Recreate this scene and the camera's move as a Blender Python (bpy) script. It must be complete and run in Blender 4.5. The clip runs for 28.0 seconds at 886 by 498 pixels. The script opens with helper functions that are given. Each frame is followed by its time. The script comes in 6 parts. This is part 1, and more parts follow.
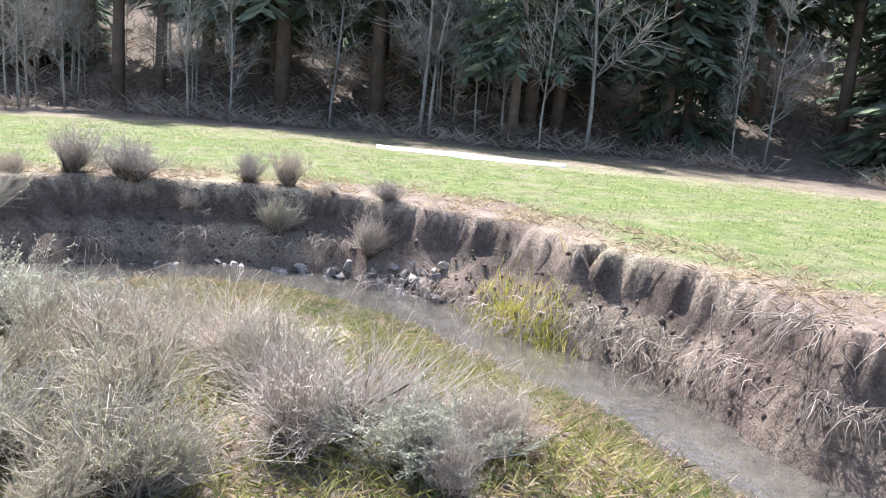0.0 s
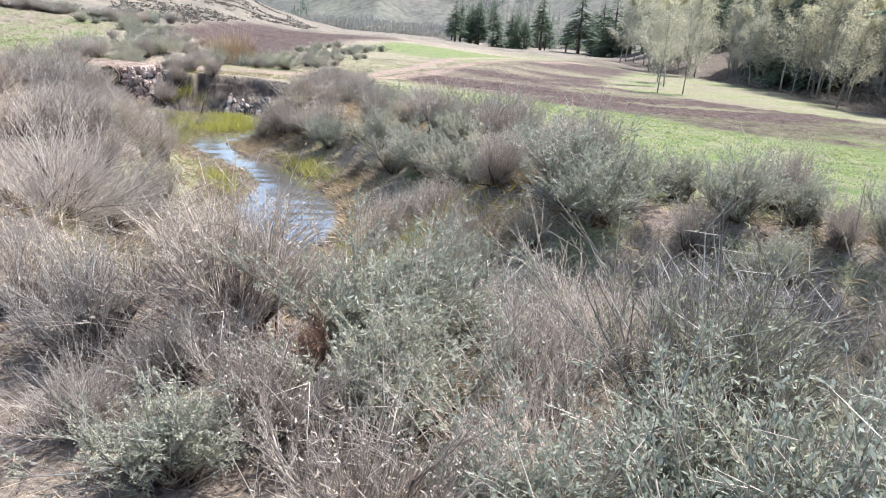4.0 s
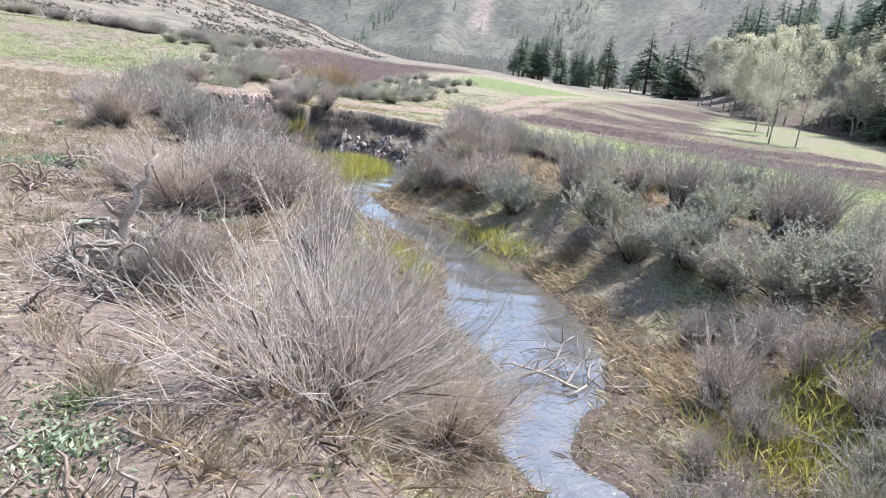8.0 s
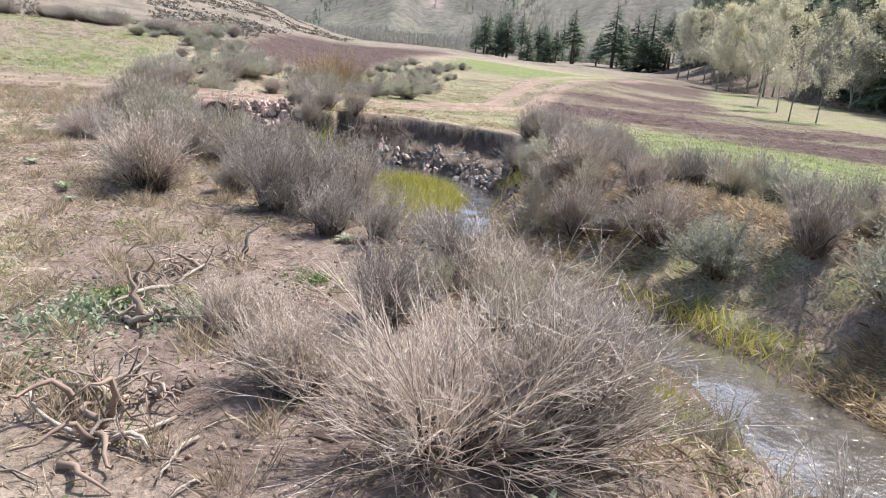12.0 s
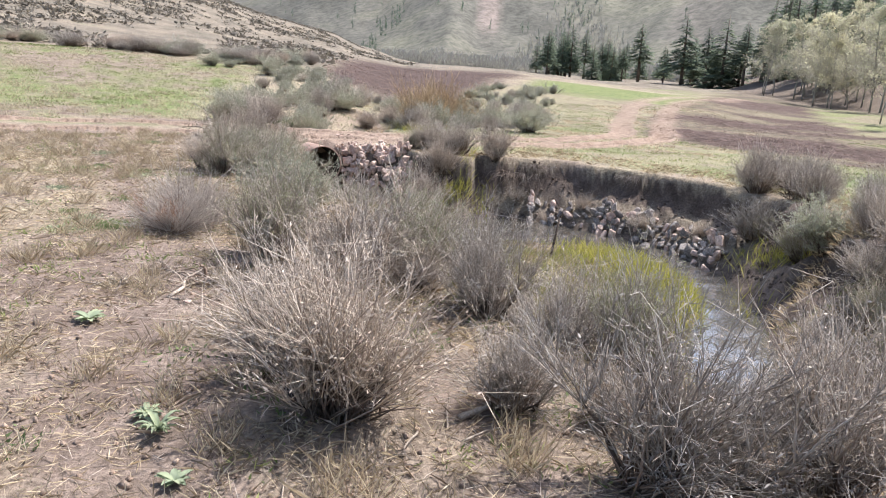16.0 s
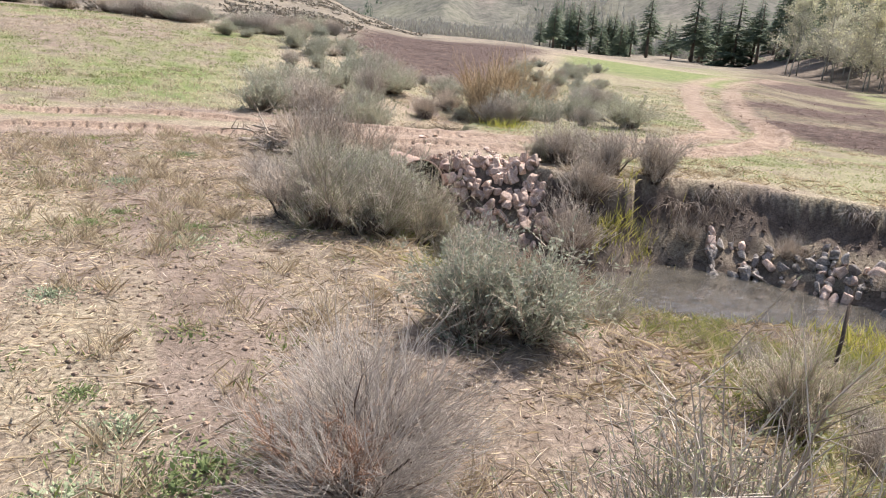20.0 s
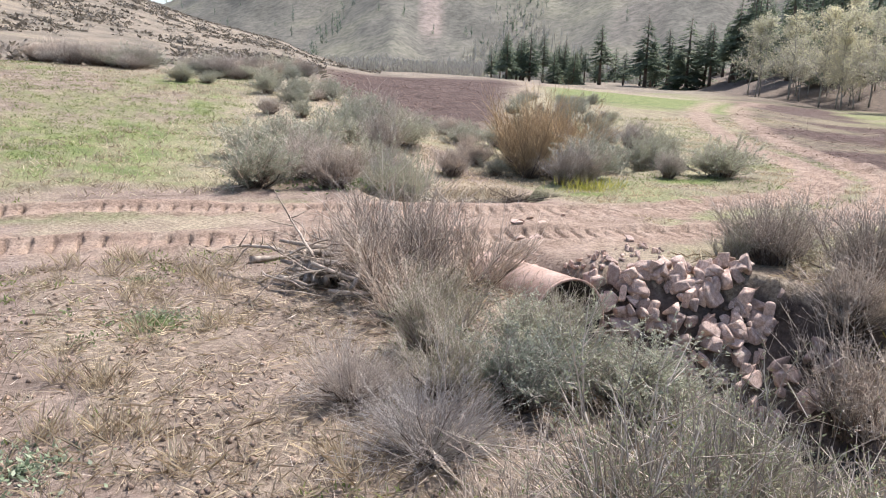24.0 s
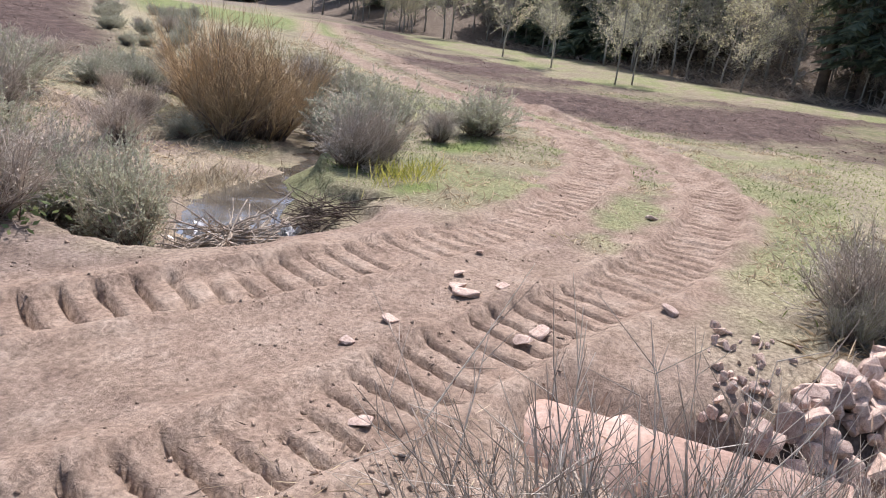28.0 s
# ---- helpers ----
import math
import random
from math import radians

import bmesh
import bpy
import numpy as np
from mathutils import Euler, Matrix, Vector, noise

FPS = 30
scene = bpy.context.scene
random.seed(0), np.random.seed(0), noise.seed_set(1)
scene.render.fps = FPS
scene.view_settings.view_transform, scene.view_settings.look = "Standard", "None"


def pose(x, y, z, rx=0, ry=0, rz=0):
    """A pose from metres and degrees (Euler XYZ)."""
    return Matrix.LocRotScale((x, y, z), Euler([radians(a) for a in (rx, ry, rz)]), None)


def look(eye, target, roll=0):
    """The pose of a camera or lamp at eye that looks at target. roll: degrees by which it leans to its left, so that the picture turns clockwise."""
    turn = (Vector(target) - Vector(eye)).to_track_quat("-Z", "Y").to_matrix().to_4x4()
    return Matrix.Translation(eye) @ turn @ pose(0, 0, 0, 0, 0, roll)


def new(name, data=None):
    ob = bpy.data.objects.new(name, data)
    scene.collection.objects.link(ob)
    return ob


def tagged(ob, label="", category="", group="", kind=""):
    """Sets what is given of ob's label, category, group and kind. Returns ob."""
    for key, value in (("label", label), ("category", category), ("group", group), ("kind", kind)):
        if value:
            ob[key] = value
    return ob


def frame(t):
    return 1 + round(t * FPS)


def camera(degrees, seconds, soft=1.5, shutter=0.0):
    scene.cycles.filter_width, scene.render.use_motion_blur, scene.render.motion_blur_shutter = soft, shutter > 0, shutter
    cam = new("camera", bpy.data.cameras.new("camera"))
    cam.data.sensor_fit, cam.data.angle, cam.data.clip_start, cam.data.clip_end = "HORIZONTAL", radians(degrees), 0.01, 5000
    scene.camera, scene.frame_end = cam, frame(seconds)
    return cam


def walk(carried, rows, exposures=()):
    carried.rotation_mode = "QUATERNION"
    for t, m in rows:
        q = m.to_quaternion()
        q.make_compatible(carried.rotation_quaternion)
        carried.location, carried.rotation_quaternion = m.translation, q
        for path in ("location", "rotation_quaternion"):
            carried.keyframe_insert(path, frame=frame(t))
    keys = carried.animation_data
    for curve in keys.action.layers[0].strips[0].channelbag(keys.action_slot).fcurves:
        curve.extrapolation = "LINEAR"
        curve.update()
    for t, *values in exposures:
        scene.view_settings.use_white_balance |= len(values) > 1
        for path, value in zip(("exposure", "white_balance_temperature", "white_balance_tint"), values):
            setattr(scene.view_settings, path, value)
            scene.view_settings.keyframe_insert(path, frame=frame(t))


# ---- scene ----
cam = camera(62.76, 28.0, soft=1.05)
PATH = [
    (0.0, 0.000, 0.000, 1.601, 78.18, -5.00, -106.71),
    (0.5, 0.253, 0.610, 1.602, 76.92, -7.39, -96.89),
    (1.0, 0.526, 1.189, 1.617, 73.44, -4.73, -94.66),
    (1.5, 0.908, 1.796, 1.602, 77.36, -0.32, -82.31),
    (2.0, 1.074, 2.331, 1.601, 76.95, -3.90, -71.98),
    (2.5, 1.204, 2.798, 1.615, 75.39, -1.94, -61.35),
    (3.0, 1.338, 3.301, 1.640, 75.73, -3.22, -48.18),
    (3.5, 1.315, 3.913, 1.664, 75.45, -3.63, -35.56),
    (4.0, 1.291, 4.433, 1.631, 74.33, -4.49, -30.65),
    (4.5, 1.224, 4.965, 1.565, 71.92, -5.26, -24.55),
    (6.5, 0.676, 6.948, 1.612, 74.65, -5.14, -23.17),
    (7.0, 0.694, 7.564, 1.556, 73.49, -5.73, -26.60),
    (7.5, 0.508, 8.165, 1.525, 73.81, -6.59, -26.44),
    (8.0, 0.467, 8.749, 1.518, 76.33, -6.95, -26.67),
    (8.5, 0.444, 9.338, 1.550, 77.61, -6.79, -27.87),
    (9.0, 0.289, 9.973, 1.631, 75.11, -6.22, -31.82),
    (9.5, 0.154, 10.598, 1.622, 75.43, -3.14, -28.10),
    (10.0, -0.017, 11.227, 1.609, 73.07, -7.46, -24.05),
    (10.5, -0.065, 11.770, 1.635, 72.71, -5.39, -24.76),
    (11.0, -0.017, 12.362, 1.634, 73.30, -6.51, -27.89),
    (11.5, -0.086, 12.953, 1.659, 71.79, -5.88, -32.20),
    (12.0, -0.073, 13.561, 1.646, 75.08, -5.01, -30.33),
    (12.5, -0.161, 14.247, 1.601, 72.41, -9.11, -26.06),
    (13.0, -0.123, 14.876, 1.641, 72.20, -7.78, -24.69),
    (13.5, 0.008, 15.508, 1.627, 74.43, -3.51, -24.38),
    (15.5, 0.141, 17.939, 1.589, 76.40, -4.40, -25.75),
    (16.0, 0.145, 18.551, 1.608, 76.38, -3.49, -26.35),
    (16.5, 0.116, 19.165, 1.612, 74.11, -4.17, -27.39),
    (17.0, 0.211, 19.772, 1.592, 75.01, -3.77, -29.57),
    (17.5, 0.120, 20.402, 1.631, 76.88, -4.57, -28.56),
    (18.0, 0.170, 21.016, 1.602, 77.41, -3.60, -26.57),
    (18.5, 0.137, 21.656, 1.593, 77.06, -4.32, -27.91),
    (19.0, 0.053, 22.266, 1.615, 75.85, -4.80, -26.06),
    (19.5, 0.083, 22.876, 1.628, 77.18, -4.61, -28.00),
    (20.0, 0.056, 23.454, 1.650, 74.22, -4.68, -26.89),
    (20.5, 0.152, 24.051, 1.646, 76.37, -4.03, -26.48),
    (22.5, 0.194, 26.361, 1.658, 74.32, -3.46, -26.79),
    (23.0, 0.268, 26.988, 1.577, 76.23, -2.96, -20.62),
    (23.5, 0.417, 27.681, 1.568, 78.06, -3.79, -27.04),
    (24.0, 0.589, 28.391, 1.599, 77.06, -2.19, -31.12),
    (24.5, 0.596, 29.084, 1.595, 77.14, -4.62, -32.07),
    (25.0, 0.676, 29.769, 1.577, 77.31, -1.62, -33.74),
    (25.5, 0.676, 30.406, 1.572, 78.63, -8.98, -33.53),
    (26.0, 0.755, 31.011, 1.595, 76.69, -5.60, -38.82),
    (26.5, 0.924, 31.644, 1.660, 75.37, -7.48, -46.67),
    (27.0, 1.130, 32.200, 1.614, 76.75, -7.14, -51.98),
    (27.5, 1.334, 32.847, 1.622, 77.03, -5.36, -54.60),
    (28.0, 1.621, 33.475, 1.643, 72.86, -5.98, -65.08),
]
EXPOSURES = [(0.0, 1.4, 6200, 13), (1.0, 1.46, 6250, 13), (2.0, 1.45, 6050, 8), (3.0, 1.15, 6100, 9), (4.5, 0.95, 6100, 11), (7.0, 0.8, 5850, 11), (8.0, 0.9, 5950, 11), (9.0, 0.95, 6250, 12), (10.0, 0.72, 6750, 15), (12.0, 0.7, 6500, 13), (17.0, 0.75, 6500, 13), (20.0, 0.7, 6900, 13), (22.5, 0.66, 6750, 14), (24.0, 0.66, 6550, 15), (27.0, 0.58, 6500, 15), (28.0, 0.44, 6550, 17)]
walk(cam, [(r[0], pose(*r[1:])) for r in PATH], exposures=EXPOSURES)

# ---- world and sun ----
SUN_AZ, SUN_EL = 78.0, 57.0  # clockwise from +y, above the horizon
world = bpy.data.worlds.new("world")
scene.world = world
world.use_nodes = True
wn = world.node_tree
sky = wn.nodes.new("ShaderNodeTexSky")
sky.sky_type, sky.sun_disc = "NISHITA", False
sky.sun_elevation, sky.sun_rotation = radians(SUN_EL), radians(SUN_AZ)
sky.air_density, sky.dust_density, sky.ozone_density = 1.0, 2.0, 1.0
wn.nodes["Background"].inputs["Strength"].default_value = 0.15
wn.links.new(sky.outputs[0], wn.nodes["Background"].inputs[0])
sun = new("sun", bpy.data.lights.new("sun", "SUN"))
sun.data.energy, sun.data.angle, sun.data.color = 4.8, radians(0.6), (1.0, 0.975, 0.95)
ca, sa = math.cos(radians(SUN_EL)), math.sin(radians(SUN_EL))
sun.matrix_world = look((0, 0, 60), (-ca * math.sin(radians(SUN_AZ)), -ca * math.cos(radians(SUN_AZ)), 60 - sa))


# ---- materials ----
def principled(name):
    m = bpy.data.materials.new(name)
    m.use_nodes = True
    return m, m.node_tree.nodes, m.node_tree.links, m.node_tree.nodes["Principled BSDF"]


def ramp(nodes, stops):
    r = nodes.new("ShaderNodeValToRGB")
    els = r.color_ramp.elements
    while len(els) < len(stops):
        els.new(0.5)
    for e, (p, c) in zip(els, stops):
        e.position, e.color = p, (*c, 1)
    return r


def noisy(nodes, links, vec, scale, detail=5.0, rough=0.6):
    n = nodes.new("ShaderNodeTexNoise")
    n.inputs["Scale"].default_value, n.inputs["Detail"].default_value = scale, detail
    n.inputs["Roughness"].default_value = rough
    links.new(vec, n.inputs["Vector"])
    return n


def mixed(nodes, links, fac, a, b, mode="MIX"):
    x = nodes.new("ShaderNodeMix")
    x.data_type, x.blend_type = "RGBA", mode
    for sock, v in ((x.inputs[0], fac), (x.inputs[6], a), (x.inputs[7], b)):
        if isinstance(v, (int, float)):
            sock.default_value = v
        elif isinstance(v, tuple):
            sock.default_value = (*v, 1)
        else:
            links.new(v, sock)
    return x.outputs[2]


def surface(name, dark, mid, light, scale=6.0, rough=0.9, bump=0.3, fine=60.0, vary="", amount=0.35, metal=0.0, spec=0.3):
    """A rough natural surface: broad stains, fine grain, relief, and a change from piece to piece."""
    m, nodes, links, bsdf = principled(name)
    co = nodes.new("ShaderNodeTexCoord").outputs["Object"]
    broad, grain = noisy(nodes, links, co, scale), noisy(nodes, links, co, fine, 3.0)
    col = ramp(nodes, [(0.3, dark), (0.5, mid), (0.72, light)])
    links.new(broad.outputs["Fac"], col.inputs[0])
    g = ramp(nodes, [(0.25, (0.62, 0.62, 0.62)), (0.75, (1.25, 1.25, 1.25))])
    links.new(grain.outputs["Fac"], g.inputs[0])
    out = mixed(nodes, links, 1.0, col.outputs[0], g.outputs[0], "MULTIPLY")
    if vary:
        src = nodes.new("ShaderNodeObjectInfo").outputs["Random"] if vary == "object" else nodes.new("ShaderNodeNewGeometry").outputs["Random Per Island"]
        v = ramp(nodes, [(0.0, (1 - amount, 1 - amount, 1 - amount)), (1.0, (1 + amount, 1 + amount * 0.9, 1 + amount * 0.7))])
        links.new(src, v.inputs[0])
        out = mixed(nodes, links, 1.0, out, v.outputs[0], "MULTIPLY")
    links.new(out, bsdf.inputs["Base Color"])
    bsdf.inputs["Roughness"].default_value, bsdf.inputs["Metallic"].default_value = rough, metal
    bsdf.inputs["Specular IOR Level"].default_value = spec
    if bump:
        b = nodes.new("ShaderNodeBump")
        b.inputs["Strength"].default_value, b.inputs["Distance"].default_value = bump, 0.02
        links.new(grain.outputs["Fac"], b.inputs["Height"])
        links.new(b.outputs[0], bsdf.inputs["Normal"])
    return m


def blades(name, a, b, c, rough=0.75, thin=0.25):
    """Leaves, stems and grass: the colour runs over the pieces, and some light goes through."""
    m, nodes, links, bsdf = principled(name)
    rnd = nodes.new("ShaderNodeNewGeometry").outputs["Random Per Island"]
    col = ramp(nodes, [(0.0, a), (0.5, b), (1.0, c)])
    links.new(rnd, col.inputs[0])
    v = ramp(nodes, [(0.0, (0.8, 0.82, 0.85)), (1.0, (1.2, 1.15, 1.1))])
    links.new(nodes.new("ShaderNodeObjectInfo").outputs["Random"], v.inputs[0])
    out = mixed(nodes, links, 1.0, col.outputs[0], v.outputs[0], "MULTIPLY")
    links.new(out, bsdf.inputs["Base Color"])
    bsdf.inputs["Roughness"].default_value, bsdf.inputs["Specular IOR Level"].default_value = rough, 0.25
    if thin:
        t = nodes.new("ShaderNodeBsdfTranslucent")
        links.new(out, t.inputs["Color"])
        s = nodes.new("ShaderNodeMixShader")
        s.inputs[0].default_value = thin
        links.new(bsdf.outputs[0], s.inputs[1])
        links.new(t.outputs[0], s.inputs[2])
        links.new(s.outputs[0], nodes["Material Output"].inputs["Surface"])
    return m


def ground_material():
    m, nodes, links, bsdf = principled("ground")
    co = nodes.new("ShaderNodeTexCoord").outputs["Object"]
    big, mid, fine = noisy(nodes, links, co, 0.35, 6), noisy(nodes, links, co, 2.6, 7, 0.7), noisy(nodes, links, co, 28.0, 6, 0.75)

    def zone(name):
        a = nodes.new("ShaderNodeAttribute")
        a.attribute_name = name
        s = nodes.new("ShaderNodeSeparateColor")
        links.new(a.outputs["Color"], s.inputs[0])
        return s.outputs

    def cover(stops, n):
        r = ramp(nodes, stops)
        links.new(n.outputs["Fac"], r.inputs[0])
        return r.outputs[0]

    one, two = zone("zone_a"), zone("zone_b")
    soil = cover([(0.28, (0.135, 0.1, 0.08)), (0.5, (0.245, 0.19, 0.155)), (0.72, (0.36, 0.29, 0.24))], mid)
    straw = cover([(0.3, (0.221, 0.176, 0.127)), (0.48, (0.336, 0.283, 0.201)), (0.7, (0.451, 0.394, 0.291))], fine)
    green = cover([(0.25, (0.082, 0.115, 0.045)), (0.45, (0.135, 0.178, 0.06)), (0.6, (0.2, 0.23, 0.088)), (0.75, (0.33, 0.3, 0.17))], mid)
    mud = cover([(0.3, (0.045, 0.03, 0.026)), (0.5, (0.092, 0.064, 0.055)), (0.72, (0.18, 0.13, 0.108))], mid)
    bank = cover([(0.3, (0.0595, 0.045, 0.0382)), (0.5, (0.123, 0.0952, 0.0782)), (0.75, (0.212, 0.17, 0.14))], mid)
    wood = cover([(0.3, (0.075, 0.06, 0.05)), (0.5, (0.145, 0.118, 0.095)), (0.75, (0.25, 0.195, 0.15))], mid)
    hill = cover([(0.3, (0.123, 0.109, 0.0831)), (0.48, (0.196, 0.17, 0.133)), (0.62, (0.268, 0.224, 0.17)), (0.8, (0.18, 0.188, 0.123))], big)
    track = cover([(0.3, (0.216, 0.152, 0.116)), (0.5, (0.328, 0.244, 0.188)), (0.72, (0.424, 0.336, 0.268))], mid)
    c = soil
    for fac, layer in ((one[0], straw), (one[1], green), (one[2], mud), (two[0], bank), (two[1], wood), (two[2], hill)):
        c = mixed(nodes, links, fac, c, layer)
    tr = nodes.new("ShaderNodeAttribute")
    tr.attribute_name = "zone_c"
    c = mixed(nodes, links, tr.outputs["Fac"], c, track)
    g = ramp(nodes, [(0.28, (0.42, 0.41, 0.40)), (0.72, (1.45, 1.45, 1.45))])
    links.new(fine.outputs["Fac"], g.inputs[0])
    c = mixed(nodes, links, 1.0, c, g.outputs[0], "MULTIPLY")
    links.new(c, bsdf.inputs["Base Color"])
    bsdf.inputs["Roughness"].default_value, bsdf.inputs["Specular IOR Level"].default_value = 0.95, 0.15
    b = nodes.new("ShaderNodeBump")
    b.inputs["Strength"].default_value, b.inputs["Distance"].default_value = 0.7, 0.05
    links.new(fine.outputs["Fac"], b.inputs["Height"])
    links.new(b.outputs[0], bsdf.inputs["Normal"])
    return m


def water_material(name, lively):
    m, nodes, links, bsdf = principled(name)
    co = nodes.new("ShaderNodeTexCoord").outputs["Object"]
    a, b2 = noisy(nodes, links, co, 3.5, 3), noisy(nodes, links, co, 14.0, 3)
    col = ramp(nodes, [(0.35, (0.07, 0.064, 0.054)), (0.65, (0.13, 0.118, 0.098))])
    links.new(a.outputs["Fac"], col.inputs[0])
    links.new(col.outputs[0], bsdf.inputs["Base Color"])
    bsdf.inputs["Roughness"].default_value, bsdf.inputs["IOR"].default_value = 0.03 + 0.07 * lively, 1.7
    bsdf.inputs["Coat Weight"].default_value, bsdf.inputs["Coat Roughness"].default_value = 1.0, 0.03 + 0.03 * lively
    bsdf.inputs["Specular IOR Level"].default_value = 1.0
    for src, st, d in ((a, 0.45 * lively, 0.06), (b2, 0.45 * lively, 0.025)):
        b = nodes.new("ShaderNodeBump")
        b.inputs["Strength"].default_value, b.inputs["Distance"].default_value = st, d
        links.new(src.outputs["Fac"], b.inputs["Height"])
        if bsdf.inputs["Normal"].links:
            links.new(bsdf.inputs["Normal"].links[0].from_socket, b.inputs["Normal"])
        links.new(b.outputs[0], bsdf.inputs["Normal"])
    return m


GROUND, WATER, STILL = ground_material(), water_material("creek_water", 1.0), water_material("pond_water", 0.3)
STRAW = blades("dry_straw", (0.24, 0.185, 0.125), (0.47, 0.39, 0.27), (0.71, 0.625, 0.46), thin=0.35)
GREEN = blades("green_grass", (0.11, 0.165, 0.05), (0.18, 0.235, 0.075), (0.32, 0.335, 0.145), thin=0.3)
FRESH = blades("fresh_bench_grass", (0.24, 0.27, 0.08), (0.4, 0.4, 0.14), (0.58, 0.53, 0.26), thin=0.4)
REED = blades("yellow_green_reed", (0.32, 0.34, 0.07), (0.54, 0.5, 0.1), (0.74, 0.65, 0.24), thin=0.4)
SAGE_LEAF = blades("sage_leaf", (0.253, 0.27, 0.198), (0.374, 0.396, 0.297), (0.506, 0.522, 0.413), thin=0.4)
OLIVE_LEAF = blades("olive_leaf", (0.25, 0.27, 0.155), (0.36, 0.38, 0.225), (0.49, 0.495, 0.32), thin=0.45)
PALE_STEM = blades("pale_stem", (0.39, 0.35, 0.315), (0.63, 0.58, 0.53), (0.84, 0.79, 0.73), thin=0.55)
DRY_TIP = blades("dry_tip", (0.5, 0.43, 0.36), (0.66, 0.59, 0.5), (0.82, 0.76, 0.66), thin=0.5)
GREY_STEM = blades("grey_stem", (0.28, 0.237, 0.2), (0.49, 0.432, 0.368), (0.72, 0.655, 0.575), thin=0.25)
WISP_STEM = blades("wispy_stem", (0.32, 0.265, 0.22), (0.58, 0.505, 0.43), (0.82, 0.755, 0.66), thin=0.4)
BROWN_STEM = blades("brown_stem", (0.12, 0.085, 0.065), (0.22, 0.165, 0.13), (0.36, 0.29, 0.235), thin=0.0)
HILL_SCRUB = blades("hill_scrub", (0.10, 0.09, 0.075), (0.17, 0.155, 0.13), (0.27, 0.25, 0.2), thin=0.2)
RED_STEM = blades("reddish_stem", (0.288, 0.18, 0.132), (0.456, 0.312, 0.228), (0.624, 0.468, 0.36), thin=0.5)
WILLOW_STEM = blades("willow_stem", (0.28, 0.21, 0.145), (0.45, 0.345, 0.215), (0.68, 0.53, 0.32), thin=0.25)
DARK_WOOD = surface("dark_bark", (0.05, 0.038, 0.03), (0.10, 0.075, 0.06), (0.17, 0.135, 0.11), 9, 0.95, 0.6, 80)
DEAD_WOOD = surface("bleached_wood", (0.20, 0.165, 0.135), (0.36, 0.305, 0.255), (0.52, 0.46, 0.395), 7, 0.9, 0.5, 70, "object", 0.3)
ROCK = surface("pink_sandstone", (0.40, 0.285, 0.24), (0.58, 0.44, 0.375), (0.74, 0.61, 0.53), 5, 0.9, 0.5, 40, "object", 0.3)
GREY_ROCK = surface("grey_stone", (0.182, 0.163, 0.15), (0.325, 0.293, 0.273), (0.546, 0.507, 0.474), 6, 0.9, 0.5, 45, "object", 0.4)
CLOD = surface("earth_clod", (0.105, 0.072, 0.06), (0.18, 0.125, 0.103), (0.30, 0.22, 0.18), 9, 0.95, 0.6, 60, "island", 0.35)
STEEL = surface("rusty_steel", (0.25, 0.155, 0.115), (0.38, 0.255, 0.2), (0.5, 0.365, 0.3), 3.5, 0.65, 0.15, 50, metal=0.1)
# near-black steel that paints the shade inside the culvert
SHADE_STEEL = surface("bore_shade", (0.02, 0.017, 0.015), (0.035, 0.03, 0.027), (0.06, 0.05, 0.045), 4, 0.8, 0.2, 50)
ASPEN_BARK = surface("aspen_bark", (0.17, 0.155, 0.135), (0.33, 0.315, 0.28), (0.50, 0.485, 0.44), 5, 0.85, 0.3, 30, "object", 0.25)
ASPEN_TWIG = blades("aspen_twig", (0.34, 0.315, 0.29), (0.5, 0.475, 0.435), (0.64, 0.615, 0.565), thin=0.35)
ASPEN_LEAF = blades("aspen_catkin", (0.50, 0.49, 0.33), (0.62, 0.61, 0.42), (0.74, 0.72, 0.52), thin=0.55)
NEEDLE = blades("conifer_needles", (0.12, 0.165, 0.125), (0.185, 0.235, 0.17), (0.28, 0.33, 0.22), thin=0.6)
CONIFER_BARK = surface("conifer_bark", (0.08, 0.064, 0.0528), (0.16, 0.128, 0.104), (0.256, 0.208, 0.176), 6, 0.95, 0.5, 50)
SNOW = surface("old_snow", (0.66, 0.68, 0.72), (0.78, 0.79, 0.81), (0.86, 0.86, 0.87), 1.5, 0.6, 0.2, 12)
FOAM = surface("foam", (0.55, 0.56, 0.57), (0.7, 0.71, 0.72), (0.85, 0.85, 0.86), 9, 0.6, 0.4, 60)
MULLEIN = blades("mullein_leaf", (0.19, 0.25, 0.15), (0.29, 0.35, 0.22), (0.42, 0.46, 0.33), thin=0.2)
WEED = blades("weed_leaf", (0.12, 0.17, 0.07), (0.18, 0.235, 0.10), (0.26, 0.30, 0.15), thin=0.3)
FARWOOD = blades("far_aspen_wood", (0.27, 0.265, 0.25), (0.36, 0.355, 0.33), (0.45, 0.455, 0.37), thin=0.35)


